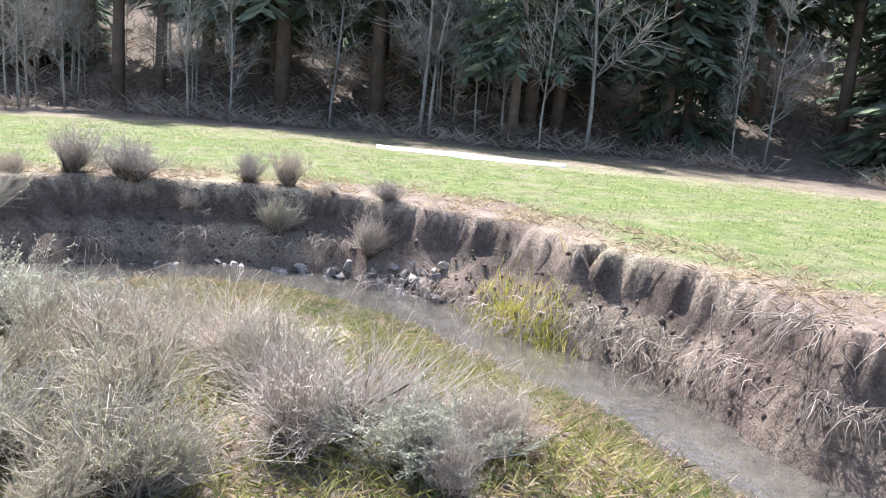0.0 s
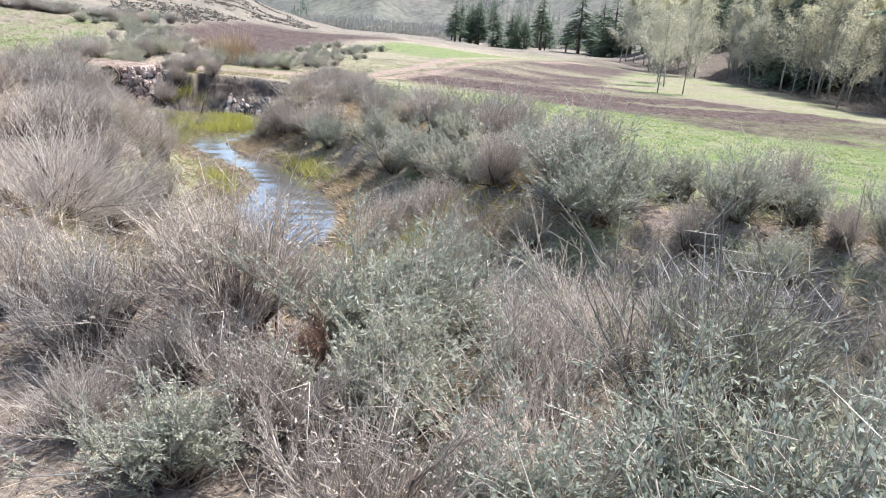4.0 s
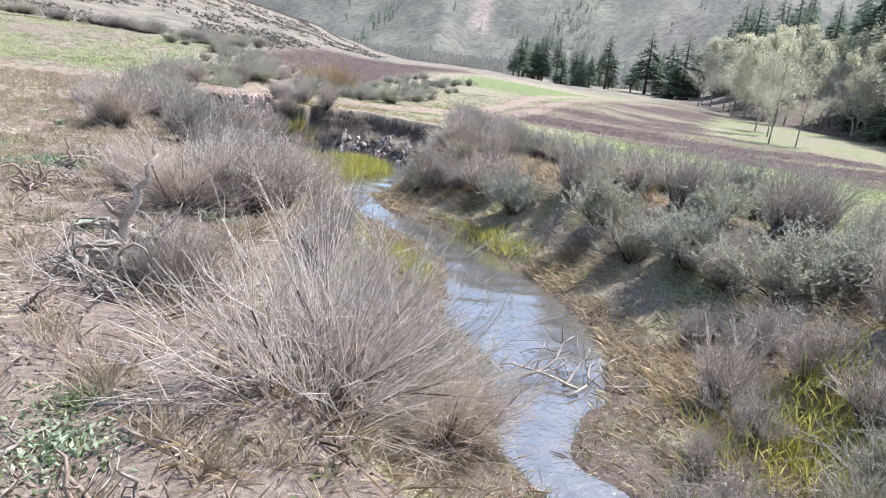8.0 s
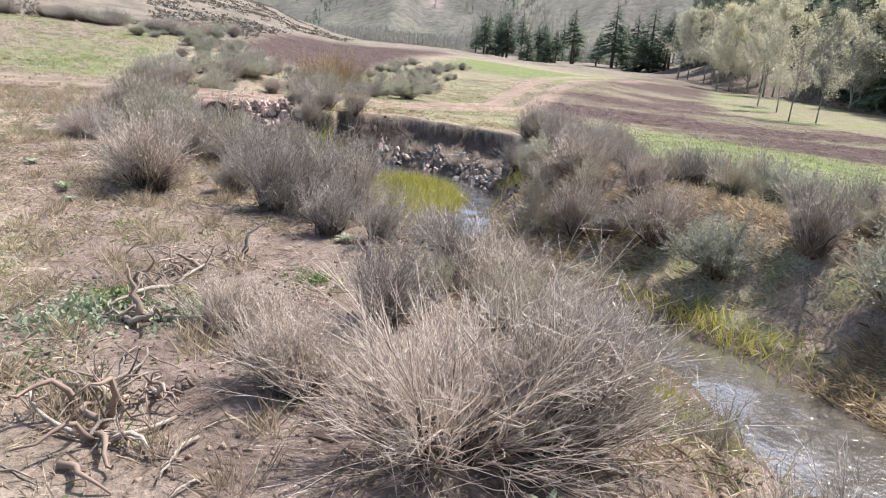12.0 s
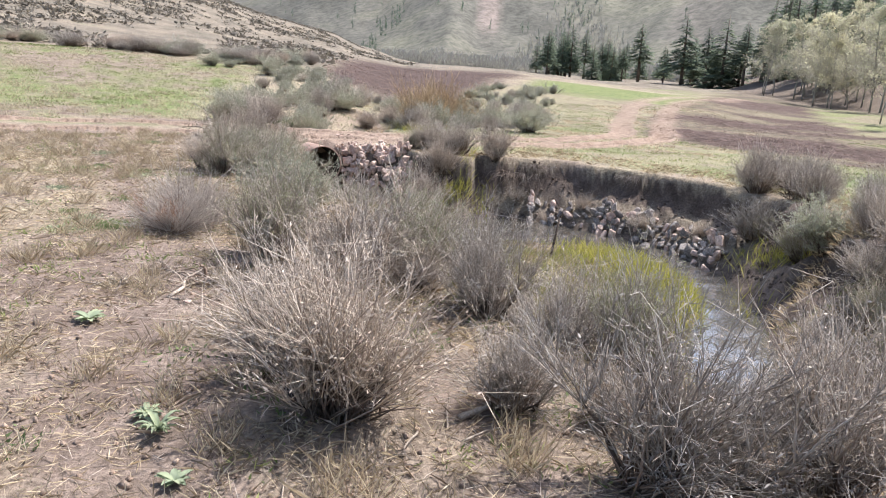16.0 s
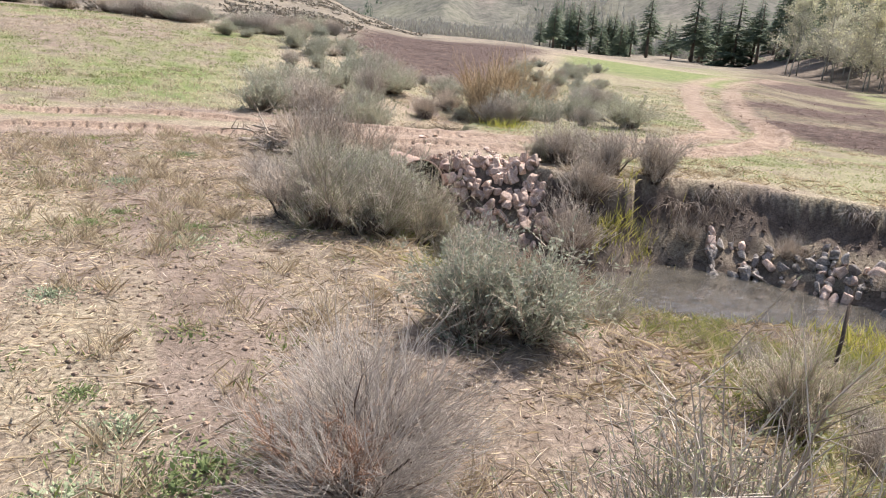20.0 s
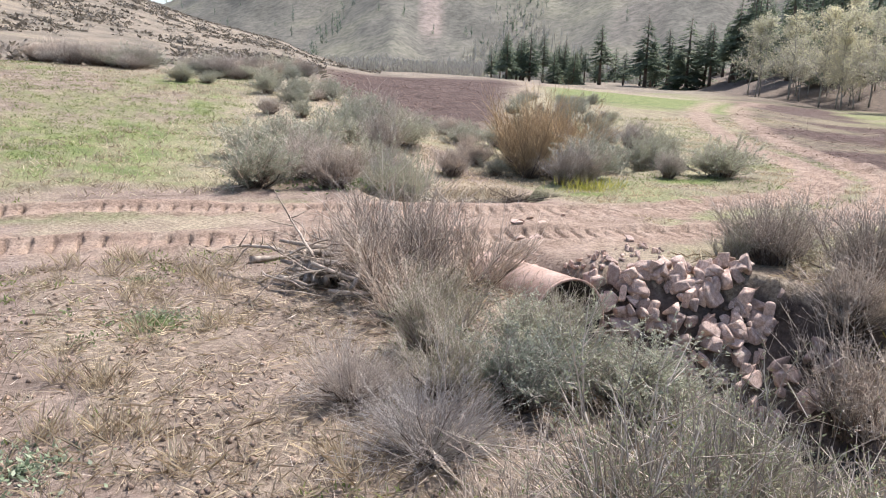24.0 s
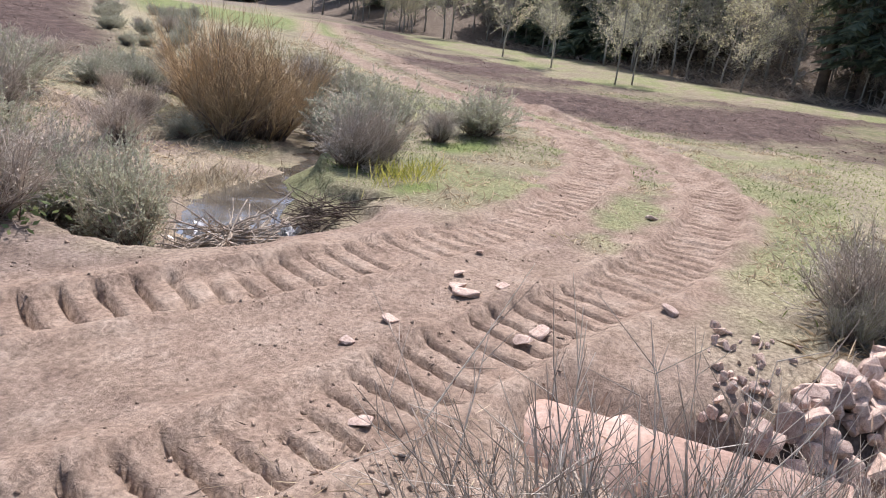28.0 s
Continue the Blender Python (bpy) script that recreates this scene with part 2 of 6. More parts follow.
def slope_material():
    """Sage slope with pale brush patches and a band of bare pink scree."""
    m, nodes, links, bsdf = principled("sage_slope")
    co = nodes.new("ShaderNodeTexCoord").outputs["Object"]
    broad, grain = noisy(nodes, links, co, 0.012, 5), noisy(nodes, links, co, 0.22, 4, 0.75)
    col = ramp(nodes, [(0.3, (0.10, 0.098, 0.083)), (0.5, (0.15, 0.145, 0.122)), (0.7, (0.20, 0.195, 0.145))])
    links.new(broad.outputs["Fac"], col.inputs[0])
    g = ramp(nodes, [(0.35, (0.62, 0.64, 0.62)), (0.65, (1.2, 1.18, 1.18))])
    links.new(grain.outputs["Fac"], g.inputs[0])
    at = nodes.new("ShaderNodeAttribute")
    at.attribute_name = "scree"
    c = mixed(nodes, links, at.outputs["Fac"], col.outputs[0], (0.27, 0.225, 0.195))
    links.new(mixed(nodes, links, 1.0, c, g.outputs[0], "MULTIPLY"), bsdf.inputs["Base Color"])
    bsdf.inputs["Roughness"].default_value, bsdf.inputs["Specular IOR Level"].default_value = 0.95, 0.1
    return m


SLOPE = slope_material()
CRUMB = surface("soil_crumb", (0.20, 0.145, 0.115), (0.31, 0.235, 0.185), (0.42, 0.335, 0.27), 9, 0.95, 0.6, 60, "island", 0.35)
EARTH = surface("bank_earth", (0.075, 0.058, 0.048), (0.135, 0.105, 0.087), (0.21, 0.17, 0.14), 9, 0.95, 0.6, 60, "island", 0.3)
LITTER = blades("dark_litter", (0.07, 0.052, 0.04), (0.14, 0.105, 0.08), (0.24, 0.18, 0.135), thin=0.1)
ROOT = blades("dead_root", (0.16, 0.125, 0.10), (0.29, 0.24, 0.20), (0.46, 0.40, 0.34), thin=0.1)


# ---- plan ----
def grain2(x, y, seed=0):
    """Smooth value noise from -1 to 1 on a one-metre lattice."""
    xi, yi = np.floor(x), np.floor(y)
    fx, fy = x - xi, y - yi
    fx, fy = fx * fx * (3 - 2 * fx), fy * fy * (3 - 2 * fy)

    def h(i, j):
        v = np.sin(i * 127.1 + j * 311.7 + seed * 74.7) * 43758.5453
        return (v - np.floor(v)) * 2 - 1

    a, b, c, d = h(xi, yi), h(xi + 1, yi), h(xi, yi + 1), h(xi + 1, yi + 1)
    return (a * (1 - fx) + b * fx) * (1 - fy) + (c * (1 - fx) + d * fx) * fy


def fbm(x, y, seed=0, octaves=4):
    t, amp = 0, 0.5
    for k in range(octaves):
        t = t + amp * grain2(x * 2.03**k + 17.3 * k, y * 2.03**k - 9.1 * k, seed + k)
        amp *= 0.5
    return t


def smooth(a, b, v):
    t = np.clip((v - a) / (b - a), 0, 1)
    return t * t * (3 - 2 * t)


def along(points, step=0.1):
    """A polyline of rows rounded by a Catmull-Rom spline and cut into short steps."""
    p = np.array(points, float)
    p = np.vstack([2 * p[0] - p[1], p, 2 * p[-1] - p[-2]])
    out = []
    for i in range(1, len(p) - 2):
        n = max(2, int(np.hypot(*(p[i + 1, :2] - p[i, :2])) / step))
        t = np.linspace(0, 1, n, endpoint=False)[:, None]
        a, b, c, d = p[i - 1], p[i], p[i + 1], p[i + 2]
        out.append(0.5 * (2 * b + (c - a) * t + (2 * a - 5 * b + 4 * c - d) * t**2 + (3 * b - a - 3 * c + d) * t**3))
    return np.vstack(out + [p[-2:-1]])


def nearest(line, x, y):
    """Index of the closest row of the line, the distance, and the side (+1 right of its way)."""
    d2 = np.full(x.shape, 1e9)
    idx = np.zeros(x.shape, int)
    for k in range(0, len(line), 60):
        part_ = line[k:k + 60]
        d = (x[:, None] - part_[None, :, 0]) ** 2 + (y[:, None] - part_[None, :, 1]) ** 2
        j = d.argmin(1)
        v = d[np.arange(len(x)), j]
        m = v < d2
        d2[m], idx[m] = v[m], j[m] + k
    tang = np.gradient(line[:, :2], axis=0)[idx]
    side = np.sign(tang[:, 1] * (x - line[idx, 0]) - tang[:, 0] * (y - line[idx, 1]))
    return idx, np.sqrt(d2), side


# the creek from below the first bend up to the culvert: x, y, half width, left bank width, right bank width
CREEK = along([
    (-7.0, -9.5, 0.5, 2.5, 1.5), (-2.0, -7.4, 0.45, 2.5, 1.0), (2.6, -5.1, 0.45, 2.5, 0.8), (4.3, -4.25, 0.45, 2.6, 0.7), (5.8, -4.05, 0.52, 3.4, 0.8),
    (7.2, -3.3, 0.5, 4.8, 0.85), (8.7, -2.6, 0.5, 5.8, 0.9), (10.0, -1.5, 0.5, 6.4, 0.9), (10.7, 0.0, 0.5, 6.8, 0.9),
    (10.5, 1.8, 0.5, 6.4, 0.9), (9.6, 4.2, 0.5, 5.2, 1.1), (8.2, 6.2, 0.5, 4.2, 1.3), (6.6, 8.4, 0.5, 2.4, 1.6)])
CREEK = np.vstack([CREEK[:-1], along([
    (6.6, 8.4, 0.5, 2.4, 1.6), (4.9, 10.2, 0.5, 2.4, 2.4), (3.7, 11.9, 0.28, 2.2, 3.6), (3.75, 13.0, 0.3, 2.0, 3.8), (4.75, 14.2, 0.62, 1.9, 3.4),
    (5.15, 15.4, 0.8, 2.0, 2.7), (5.55, 16.6, 0.66, 2.5, 2.3), (5.9, 17.8, 0.5, 2.7, 2.0), (6.0, 19.3, 0.45, 2.6, 2.0)])[:-1]])
CREEK = np.vstack([CREEK, along([
    (6.0, 19.3, 0.45, 2.4, 2.0), (5.6, 21.2, 0.4, 2.2, 2.6), (5.7, 22.9, 0.45, 3.0, 2.2), (6.6, 23.9, 0.45, 4.6, 1.6), (7.6, 24.95, 0.4, 4.4, 1.3),
    (8.4, 26.15, 0.42, 5.0, 1.3), (8.75, 27.6, 0.45, 5.4, 1.35), (8.2, 28.95, 0.75, 5.0, 1.3), (7.3, 29.7, 1.0, 4.4, 1.15),
    (6.35, 30.05, 0.75, 4.4, 0.85), (5.6, 31.2, 0.4, 2.6, 0.9), (4.95, 32.5, 0.4, 1.0, 0.9), (4.7, 33.3, 0.35, 0.7, 0.7)])])
WATER_Z = -1.15
POND = along([(6.5, 37.4, 0.3, 1.3, 1.2), (6.85, 37.85, 0.42, 1.9, 0.9), (7.6, 38.35, 0.45, 3.4, 0.7), (8.3, 38.7, 0.36, 3.8, 0.6), (8.9, 38.95, 0.12, 4.2, 0.6), (9.8, 39.2, 0.1, 4.6, 0.9), (11.2, 39.8, 0.1, 4.0, 1.2), (13.5, 41.8, 0.1, 3.0, 1.6), (16.0, 48.0, 0.3, 1.2, 1.2)])
POND_Z = -0.42
# the two wheel tracks of the crossing, from the meadow side round the bend
TRACK_NEAR = along([(-30, 40.5), (-14, 37.6), (-6, 36.5), (-1.0, 35.95), (1.0, 35.75), (2.5, 35.36), (3.6, 35.03), (5.2, 34.6), (6.6, 34.2), (8.4, 33.9), (10.5, 33.9), (12.8, 34.5), (15.5, 35.8), (19.5, 39.0), (25, 45), (36, 55), (62, 72)])
TRACK_FAR = along([(-30, 42.2), (-14, 39.3), (-6, 38.3), (-1.0, 37.8), (1.1, 37.6), (2.5, 37.25), (4.2, 36.65), (5.5, 36.05), (7.4, 35.5), (9.3, 35.35), (12.1, 35.7), (15.0, 37.0), (18.3, 39.9), (23.5, 46), (34.5, 56.5), (61, 74)])
FOREST = along([(5, -40), (16, -26), (23.5, -14), (27, -7.4), (29.4, -3.5), (31.0, 1.5), (36, 10), (41.5, 19.0), (50, 29), (68, 52), (84, 90), (146, 160), (320, 330)], 1.0)
PIPE_A, PIPE_B, PIPE_R = Vector((4.63, 32.86, -0.35)), Vector((4.76, 34.9, -0.46)), 0.37


def azimuth(x, y, ox=0.0, oy=25.0):
    return np.degrees(np.arctan2(x - ox, y - oy)), np.hypot(x - ox, y - oy)


def lay_of_land(x, y):
    """Height of the land without creek and tracks."""
    z = 0.05 * fbm(x * 0.5, y * 0.5, 3) + 0.02 * fbm(x * 2.5, y * 2.5, 5)
    # the field beyond the creek falls a little, the valley floor rises far up
    z = z - 0.5 * smooth(9, 32, x) * smooth(0, 14, y) * (1 - smooth(34, 58, y))
    az, r = azimuth(x, y)
    z = z + 0.012 * np.clip(r - 60, 0, 500)
    z = z + 0.75 * smooth(20, 58, r) * smooth(14, 24, az) * (1 - smooth(50, 58, az))
    # meadow that climbs to the left
    w = 1 - smooth(0, 7, x - (3.2 + 0.34 * (y - 38)))
    z = z + w * 1.75 * smooth(37.5, 60, y) + (1 - w) * 0.9 * smooth(44, 75, y) * (1 - smooth(0, 25, x - 12 - 0.6 * (y - 40)))
    # hill on that side
    crest = np.interp(az, [-75, -40, -15, 0, 4, 8, 12.5, 19, 24, 30], [6, 9, 8, 6.2, 5.2, 4.7, 3.5, 1.9, 0.5, -1.0])
    top = np.interp(az, [-75, 0, 20, 30], [120, 150, 190, 200])
    hill = 1.6 + np.tan(np.radians(np.maximum(crest, 0))) * top
    s = np.clip((r - 34) / (top - 34), 0, 1)
    z = z + np.clip(hill - 2.6, 0, None) * (0.25 * s + 0.75 * s * s * (3 - 2 * s)) * (1 - smooth(24, 31, az)) * smooth(-178, -110, az)
    z = z + 0.9 * fbm(x * 0.06, y * 0.06, 21) * smooth(45, 120, r)
    return z


def forest_depth(x, y):
    """Metres inside the wood (negative outside)."""
    idx, d, side = nearest(FOREST, x, y)
    return d * side


def height(x, y, tracks=True):
    x, y = np.atleast_1d(np.asarray(x, float)), np.atleast_1d(np.asarray(y, float))
    z = lay_of_land(x, y)
    m = (x > -20) & (x < 400)
    if m.any():
        fd = forest_depth(x[m], y[m])
        z[m] += np.clip(fd, 0, 130) * 0.26 * smooth(0, 10, fd) + 0.35 * smooth(-3, 3, fd) * fbm(x[m] * 0.4, y[m] * 0.4, 8)
    for line, level, deep in ((CREEK, WATER_Z, 0.35), (POND, POND_Z, 0.3)):
        m = (x > -12) & (x < 20) & (y > -16) & (y < 55)
        if not m.any():
            continue
        idx, d, side = nearest(line, x[m], y[m])
        hw, wl, wr = line[idx, 2], line[idx, 3], line[idx, 4]
        wobble = 0.34 * fbm(x[m] * 1.3, y[m] * 1.3, 31) + 0.09 * fbm(x[m] * 4, y[m] * 4, 33)
        out = d - hw - wobble * np.clip(d / 1.0, 0, 1)
        width = np.where(side > 0, wr, wl)
        rise = np.clip(out / width, 0, 1)
        steep = np.where(side > 0, rise * 0.55 + 0.45 * smooth(0.25, 0.9, rise), rise * 0.3 + 0.7 * smooth(0.45, 1.0, rise))
        bed = level - deep * np.clip(-out / 0.3, 0, 1)
        bankz = level + (z[m] - level) * np.where(side > 0, np.where(width < 1.4, 0.56 * np.clip(rise / 0.64, 0, 1) ** 0.9 + 0.41 * smooth(0.62, 0.8, rise) + 0.03 * rise + 0.06 * fbm(x[m] * 5, y[m] * 5, 35) * smooth(0, 0.2, rise) * (1 - smooth(0.7, 0.9, rise)), steep), steep)
        low = np.where(out < 0, bed, bankz)
        # the fill of the crossing keeps the channel closed between pipe and dam
        if line is CREEK:
            fill = smooth(32.5 + 0.4 * np.exp(-(((x[m] - 4.6) / 0.55) ** 2)), 33.75, y[m] + np.where(x[m] > 4.8, 0.55, -0.25) * (x[m] - 4.8))
        else:
            fill = 1 - smooth(36.1, 37.1, y[m] + 0.35 * (x[m] - 6.8))
        z[m] = low * (1 - fill) + z[m] * fill
    # trough in which the end of the culvert lies open
    z = z - 0.28 * np.exp(-(((x - 4.66) / 0.38) ** 4)) * smooth(32.2, 32.8, y) * (1 - smooth(34.0, 34.35, y))
    bore = (np.abs(x - 4.67) < 0.25) & (y > 32.6) & (y < 34.2)
    z = np.where(bore, np.minimum(z, -0.78), z)
    if tracks:
        m = (x > -12) & (x < 22) & (y > 32.5) & (y < 44)
        if m.any():
            z[m] += track_relief(x[m], y[m])
    mm = (x > 8) & (x < 100) & (y > 8) & (y < 110)
    if mm.any():
        z[mm] += mud_mask(x[mm], y[mm]) * (0.05 + 0.13 * fbm(x[mm] * 1.4 + 0.5 * y[mm], y[mm] * 1.9, 44) + 0.07 * np.abs(fbm(x[mm] * 4.0, y[mm] * 4.0, 45)))
    return z


def track_relief(x, y):
    z = np.zeros_like(x)
    for line, deep in ((TRACK_NEAR, 1.0), (TRACK_FAR, 0.85)):
        idx, d, side = nearest(line, x, y)
        tang = np.gradient(line, axis=0)
        tang /= np.linalg.norm(tang, axis=1, keepdims=True)
        run = np.concatenate([[0], np.cumsum(np.hypot(*np.diff(line, axis=0).T))])
        off = np.stack([x, y], 1) - line[idx]
        dist = run[idx] + (off * tang[idx]).sum(1)
        d = np.abs(off[:, 0] * tang[idx, 1] - off[:, 1] * tang[idx, 0])
        on = 1 - smooth(0.26, 0.31, d + 0.03 * grain2(x * 6, y * 6, 15))
        ph = (dist + 0.06 * side * d) / 0.198 + 0.10 * grain2(x * 1.5, y * 1.5, 16)
        bar = np.abs(ph - np.floor(ph) - 0.5) * 2
        lug = smooth(0.74, 0.84, bar) * smooth(-0.9, 0.1, grain2(x * 3.1, y * 3.1, 17))
        churn = 0.6 * smooth(5.0, 7.5, x)
        rut = -0.035 * on - 0.1 * on * lug * (1 - 0.45 * churn) + 0.02 * churn * on * grain2(x * 9, y * 9, 18)
        ridge = 0.045 * np.exp(-((d - 0.38) / 0.08) ** 2) * (0.7 + 0.7 * grain2(x * 4, y * 4, 12))
        z += deep * (rut + ridge)
    return z


def mud_mask(x, y):
    """Bare churned strip in the field beyond the creek, and the red bank past the willows."""
    wob = 1.1 * fbm(x * 0.35, y * 0.35, 50) + 0.5 * fbm(x * 1.7, y * 1.7, 51)
    rows = [13.5, 16, 19, 25, 31, 36, 40, 44, 50, 60, 75, 95]
    lo = np.interp(y, rows, [29.5, 23.6, 20.4, 20.2, 18.0, 18.6, 19.8, 22.0, 29, 42, 60, 84])
    hi = np.interp(y, rows, [30, 34, 38, 40, 39, 40, 39, 38, 44, 56, 74, 100])
    a = smooth(-0.6, 0.9, x - lo + wob) * smooth(-0.6, 0.9, hi - x + 1.5 * wob) * smooth(13.2, 15, y + wob)
    a = a * np.clip(0.88 + 1.4 * fbm(x * 0.12 + 0.1 * y, y * 0.3, 52), 0.35, 1)
    az, r = azimuth(x, y, 0.6, 29.5)
    e = smooth(20.5, 23.5, az + 2 * wob) * (1 - smooth(36, 39, az + wob)) * smooth(20, 27, r + 3 * wob) * (1 - smooth(75, 95, r + 5 * wob)) * (x < 24 + 0.5 * (y - 46))
    return np.maximum(a, e)


def zones(x, y, z):
    """Cover of the ground: straw, green, mud / bank earth, wood floor, hill / track."""
    n, n2 = fbm(x * 0.45, y * 0.45, 60), fbm(x * 2.2, y * 2.2, 61)
    az, r = azimuth(x, y)
    straw = np.clip(0.42 + 1.2 * n + 0.8 * n2, 0, 1)
    near_left = (x < 9) & (y < 36)
    straw = np.where(near_left & (np.abs(x - 0.55 - 0.3 * np.sin(y * 0.5)) < 0.35 + 0.25 * n2) & (y > 14), straw * 0.15, straw)
    bare = near_left * smooth(0.1, 1.5, x + 1.2 * n2) * (1 - smooth(2.8, 4.2, x + n2))
    straw = straw * (1 - 0.6 * bare)
    worn = near_left * smooth(0.0, 0.6, x + 0.5 * n2 + 0.3) * smooth(8.0, 9.5, y) * (1 - smooth(18.5, 20.5, y + n))
    straw = straw * (1 - 0.75 * worn)
    straw = np.maximum(straw, np.exp(-(((x - 8.0) / 0.8) ** 2 + ((y - 39.4) / 0.45) ** 2)))
    # the field across the creek
    idx, d, side = nearest(CREEK[::4], x, y)
    bank_w = np.where(side > 0, CREEK[::4][idx, 4], CREEK[::4][idx, 3])
    past = d - CREEK[::4][idx, 2] - bank_w
    fd = forest_depth(x, y)
    right = (side > 0) & (x > 2) & (y < 34) & (past > 0) | (x > 9.5) & (y >= 34)
    field = np.where(right, smooth(0.0, 1.1, past + n * 1.6) * (1 - smooth(-8.5, -5.0, fd + n * 3)), 0)
    straw = np.maximum(straw, smooth(-10, -7, fd + 2 * n) * (1 - smooth(-2, 1, fd)) * (x > 12) * 0.45)
    field = field * (1 - smooth(27, 33, y + n * 3) * 0.65) * (1 - 0.8 * smooth(48, 70, y))
    # the meadow on the other side of the crossing
    w = 1 - smooth(-1.5, 1.0, x - (3.4 + 0.34 * (y - 38)) + 1.5 * n)
    mead = w * smooth(38.2, 39.4, y - 0.10 * x + n * 1.2) * (1 - smooth(57, 60, y + 0.55 * x + n * 3)) * smooth(-70, -50, x)
    strip = smooth(36.7, 37.3, y + 0.12 * x) * (1 - smooth(37.6, 38.2, y + 0.12 * x)) * (x < 4) * 0.6
    green = np.maximum(np.maximum(field, mead * np.clip(0.62 + 1.3 * n + 0.4 * n2, 0.12, 0.92)), strip) * np.clip(0.85 + 0.8 * n2, 0, 1)
    fresh = np.exp(-(((x - 8.3) / 0.6) ** 2 + ((y - 36.7) / 0.25) ** 2)) + np.exp(-(((x - 11.4) / 0.8) ** 2 + ((y - 37.5) / 0.3) ** 2))
    strip = smooth(36, 38.5, az) * (1 - smooth(50, 53, az)) * smooth(40, 44, r + 3 * n) * (1 - smooth(60, 72, r + 6 * n))
    green = np.clip(np.maximum(green, 0.9 * strip) + 1.2 * fresh, 0, 1)
    # thin olive turf between the churned strip and the wood
    green = np.maximum(green, (x > 22) * (fd < 3) * smooth(-26, -14, fd + 6 * n) * np.clip(0.5 + 0.9 * n + 0.5 * n2, 0.15, 0.8))
    low = np.where((z < -0.14) & (z > -1.1) & (x > -4) & (x < 16) & (y < 34), 1.0, 0.0)
    bench = low * ((side < 0) | (bank_w >= 1.4)) * np.clip(0.12 + 0.9 * n + n2, 0, 0.55)
    straw = np.where(low * ((side < 0) | (bank_w >= 1.4)) > 0, np.clip(0.75 + n2, 0.4, 1), straw)
    green = np.maximum(green, bench)
    mud = mud_mask(x, y) * ((x > 9) & (y > 5))
    steep = low * (side > 0) * (bank_w < 1.4)
    earth = np.clip(np.where(steep > 0, np.clip(1.15 - 0.5 * n2, 0, 1) * np.where(z < -0.62, 0.5, 1.0), 0), 0, 1)
    earth = np.maximum(earth, np.where((z < -1.02) & (x > -12) & (x < 16) & (y < 34), 0.8, 0))
    # wood litter spreads past the trees; its dark tone also paints their shade there
    wood = smooth(-6.5, -3.0, fd + n * 3) * (x > -5) * np.where(y > 12, smooth(-4, 0, fd + n * 3), 1.0)
    hill = (1 - mud) * (1 - strip) * smooth(56, 66, y + 0.55 * x + n * 4) * (az < 32) * (az > -100) + (1 - strip) * smooth(70, 110, r) * (fd < -2)
    tr = np.zeros_like(x)
    m = (x > -32) & (x < 64) & (y > 32) & (y < 76)
    if m.any():
        for line in (TRACK_NEAR, TRACK_FAR):
            i2, d2, s2 = nearest(line[::3], x[m], y[m])
            tr[m] = np.maximum(tr[m], (1 - smooth(0.34, 0.66, d2 + 0.3 * n2[m])))
    fill = smooth(33.2, 34.0, y) * (1 - smooth(36.8, 37.4, y + 0.1 * (x - 4))) * smooth(2.5, 4.0, x) * (1 - smooth(6.2, 8.5, x + n))
    ruts = tr * smooth(7, 9.5, x) * (1 - smooth(24, 32, x))
    mud = np.maximum(mud, 0.55 * ruts)
    tr = tr * (1 - 0.35 * smooth(14, 24, x))
    tr = np.maximum(tr, fill * 0.85)
    verge = smooth(6.0, 8.5, x) * (1 - smooth(18, 22, x)) * (y > 32.5) * (y < 39 + 0.5 * np.clip(x - 12, 0, 9)) * np.clip(0.35 + 1.2 * n + 0.5 * n2, 0, 0.62)
    green = np.maximum(green, verge)
    return (straw, green * (1 - 0.9 * tr), np.clip(mud, 0, 1)), (earth * (1 - fill), np.clip(wood, 0, 1), np.clip(hill, 0, 1)), tr


def spaced(lo, hi, far_lo, far_hi, step, grow=1.055):
    mid = list(np.arange(lo, hi + 1e-6, step))
    for sign, end in ((1, far_hi), (-1, far_lo)):
        s, p = step, mid[-1] if sign > 0 else mid[0]
        while sign * (end - p) > 0:
            s *= grow
            p += sign * s
            mid.append(p) if sign > 0 else mid.insert(0, p)
    return np.array(mid)


def mesh_from(name, verts, faces, material, smooth_shade=True):
    me = bpy.data.meshes.new(name)
    verts, faces = np.asarray(verts, np.float32), np.asarray(faces, np.int32)
    k = faces.shape[1]
    me.vertices.add(len(verts))
    me.vertices.foreach_set("co", verts.ravel())
    me.loops.add(faces.size)
    me.loops.foreach_set("vertex_index", faces.ravel())
    me.polygons.add(len(faces))
    me.polygons.foreach_set("loop_start", np.arange(0, faces.size, k, dtype=np.int32))
    me.update(calc_edges=True)
    if smooth_shade:
        me.polygons.foreach_set("use_smooth", np.ones(len(faces), bool))
    me.materials.append(material)
    me.validate()
    return me


def grid_faces(nx, ny):
    i, j = np.meshgrid(np.arange(nx - 1), np.arange(ny - 1), indexing="ij")
    a = (i * ny + j).ravel()
    return np.stack([a, a + ny, a + ny + 1, a + 1], 1)


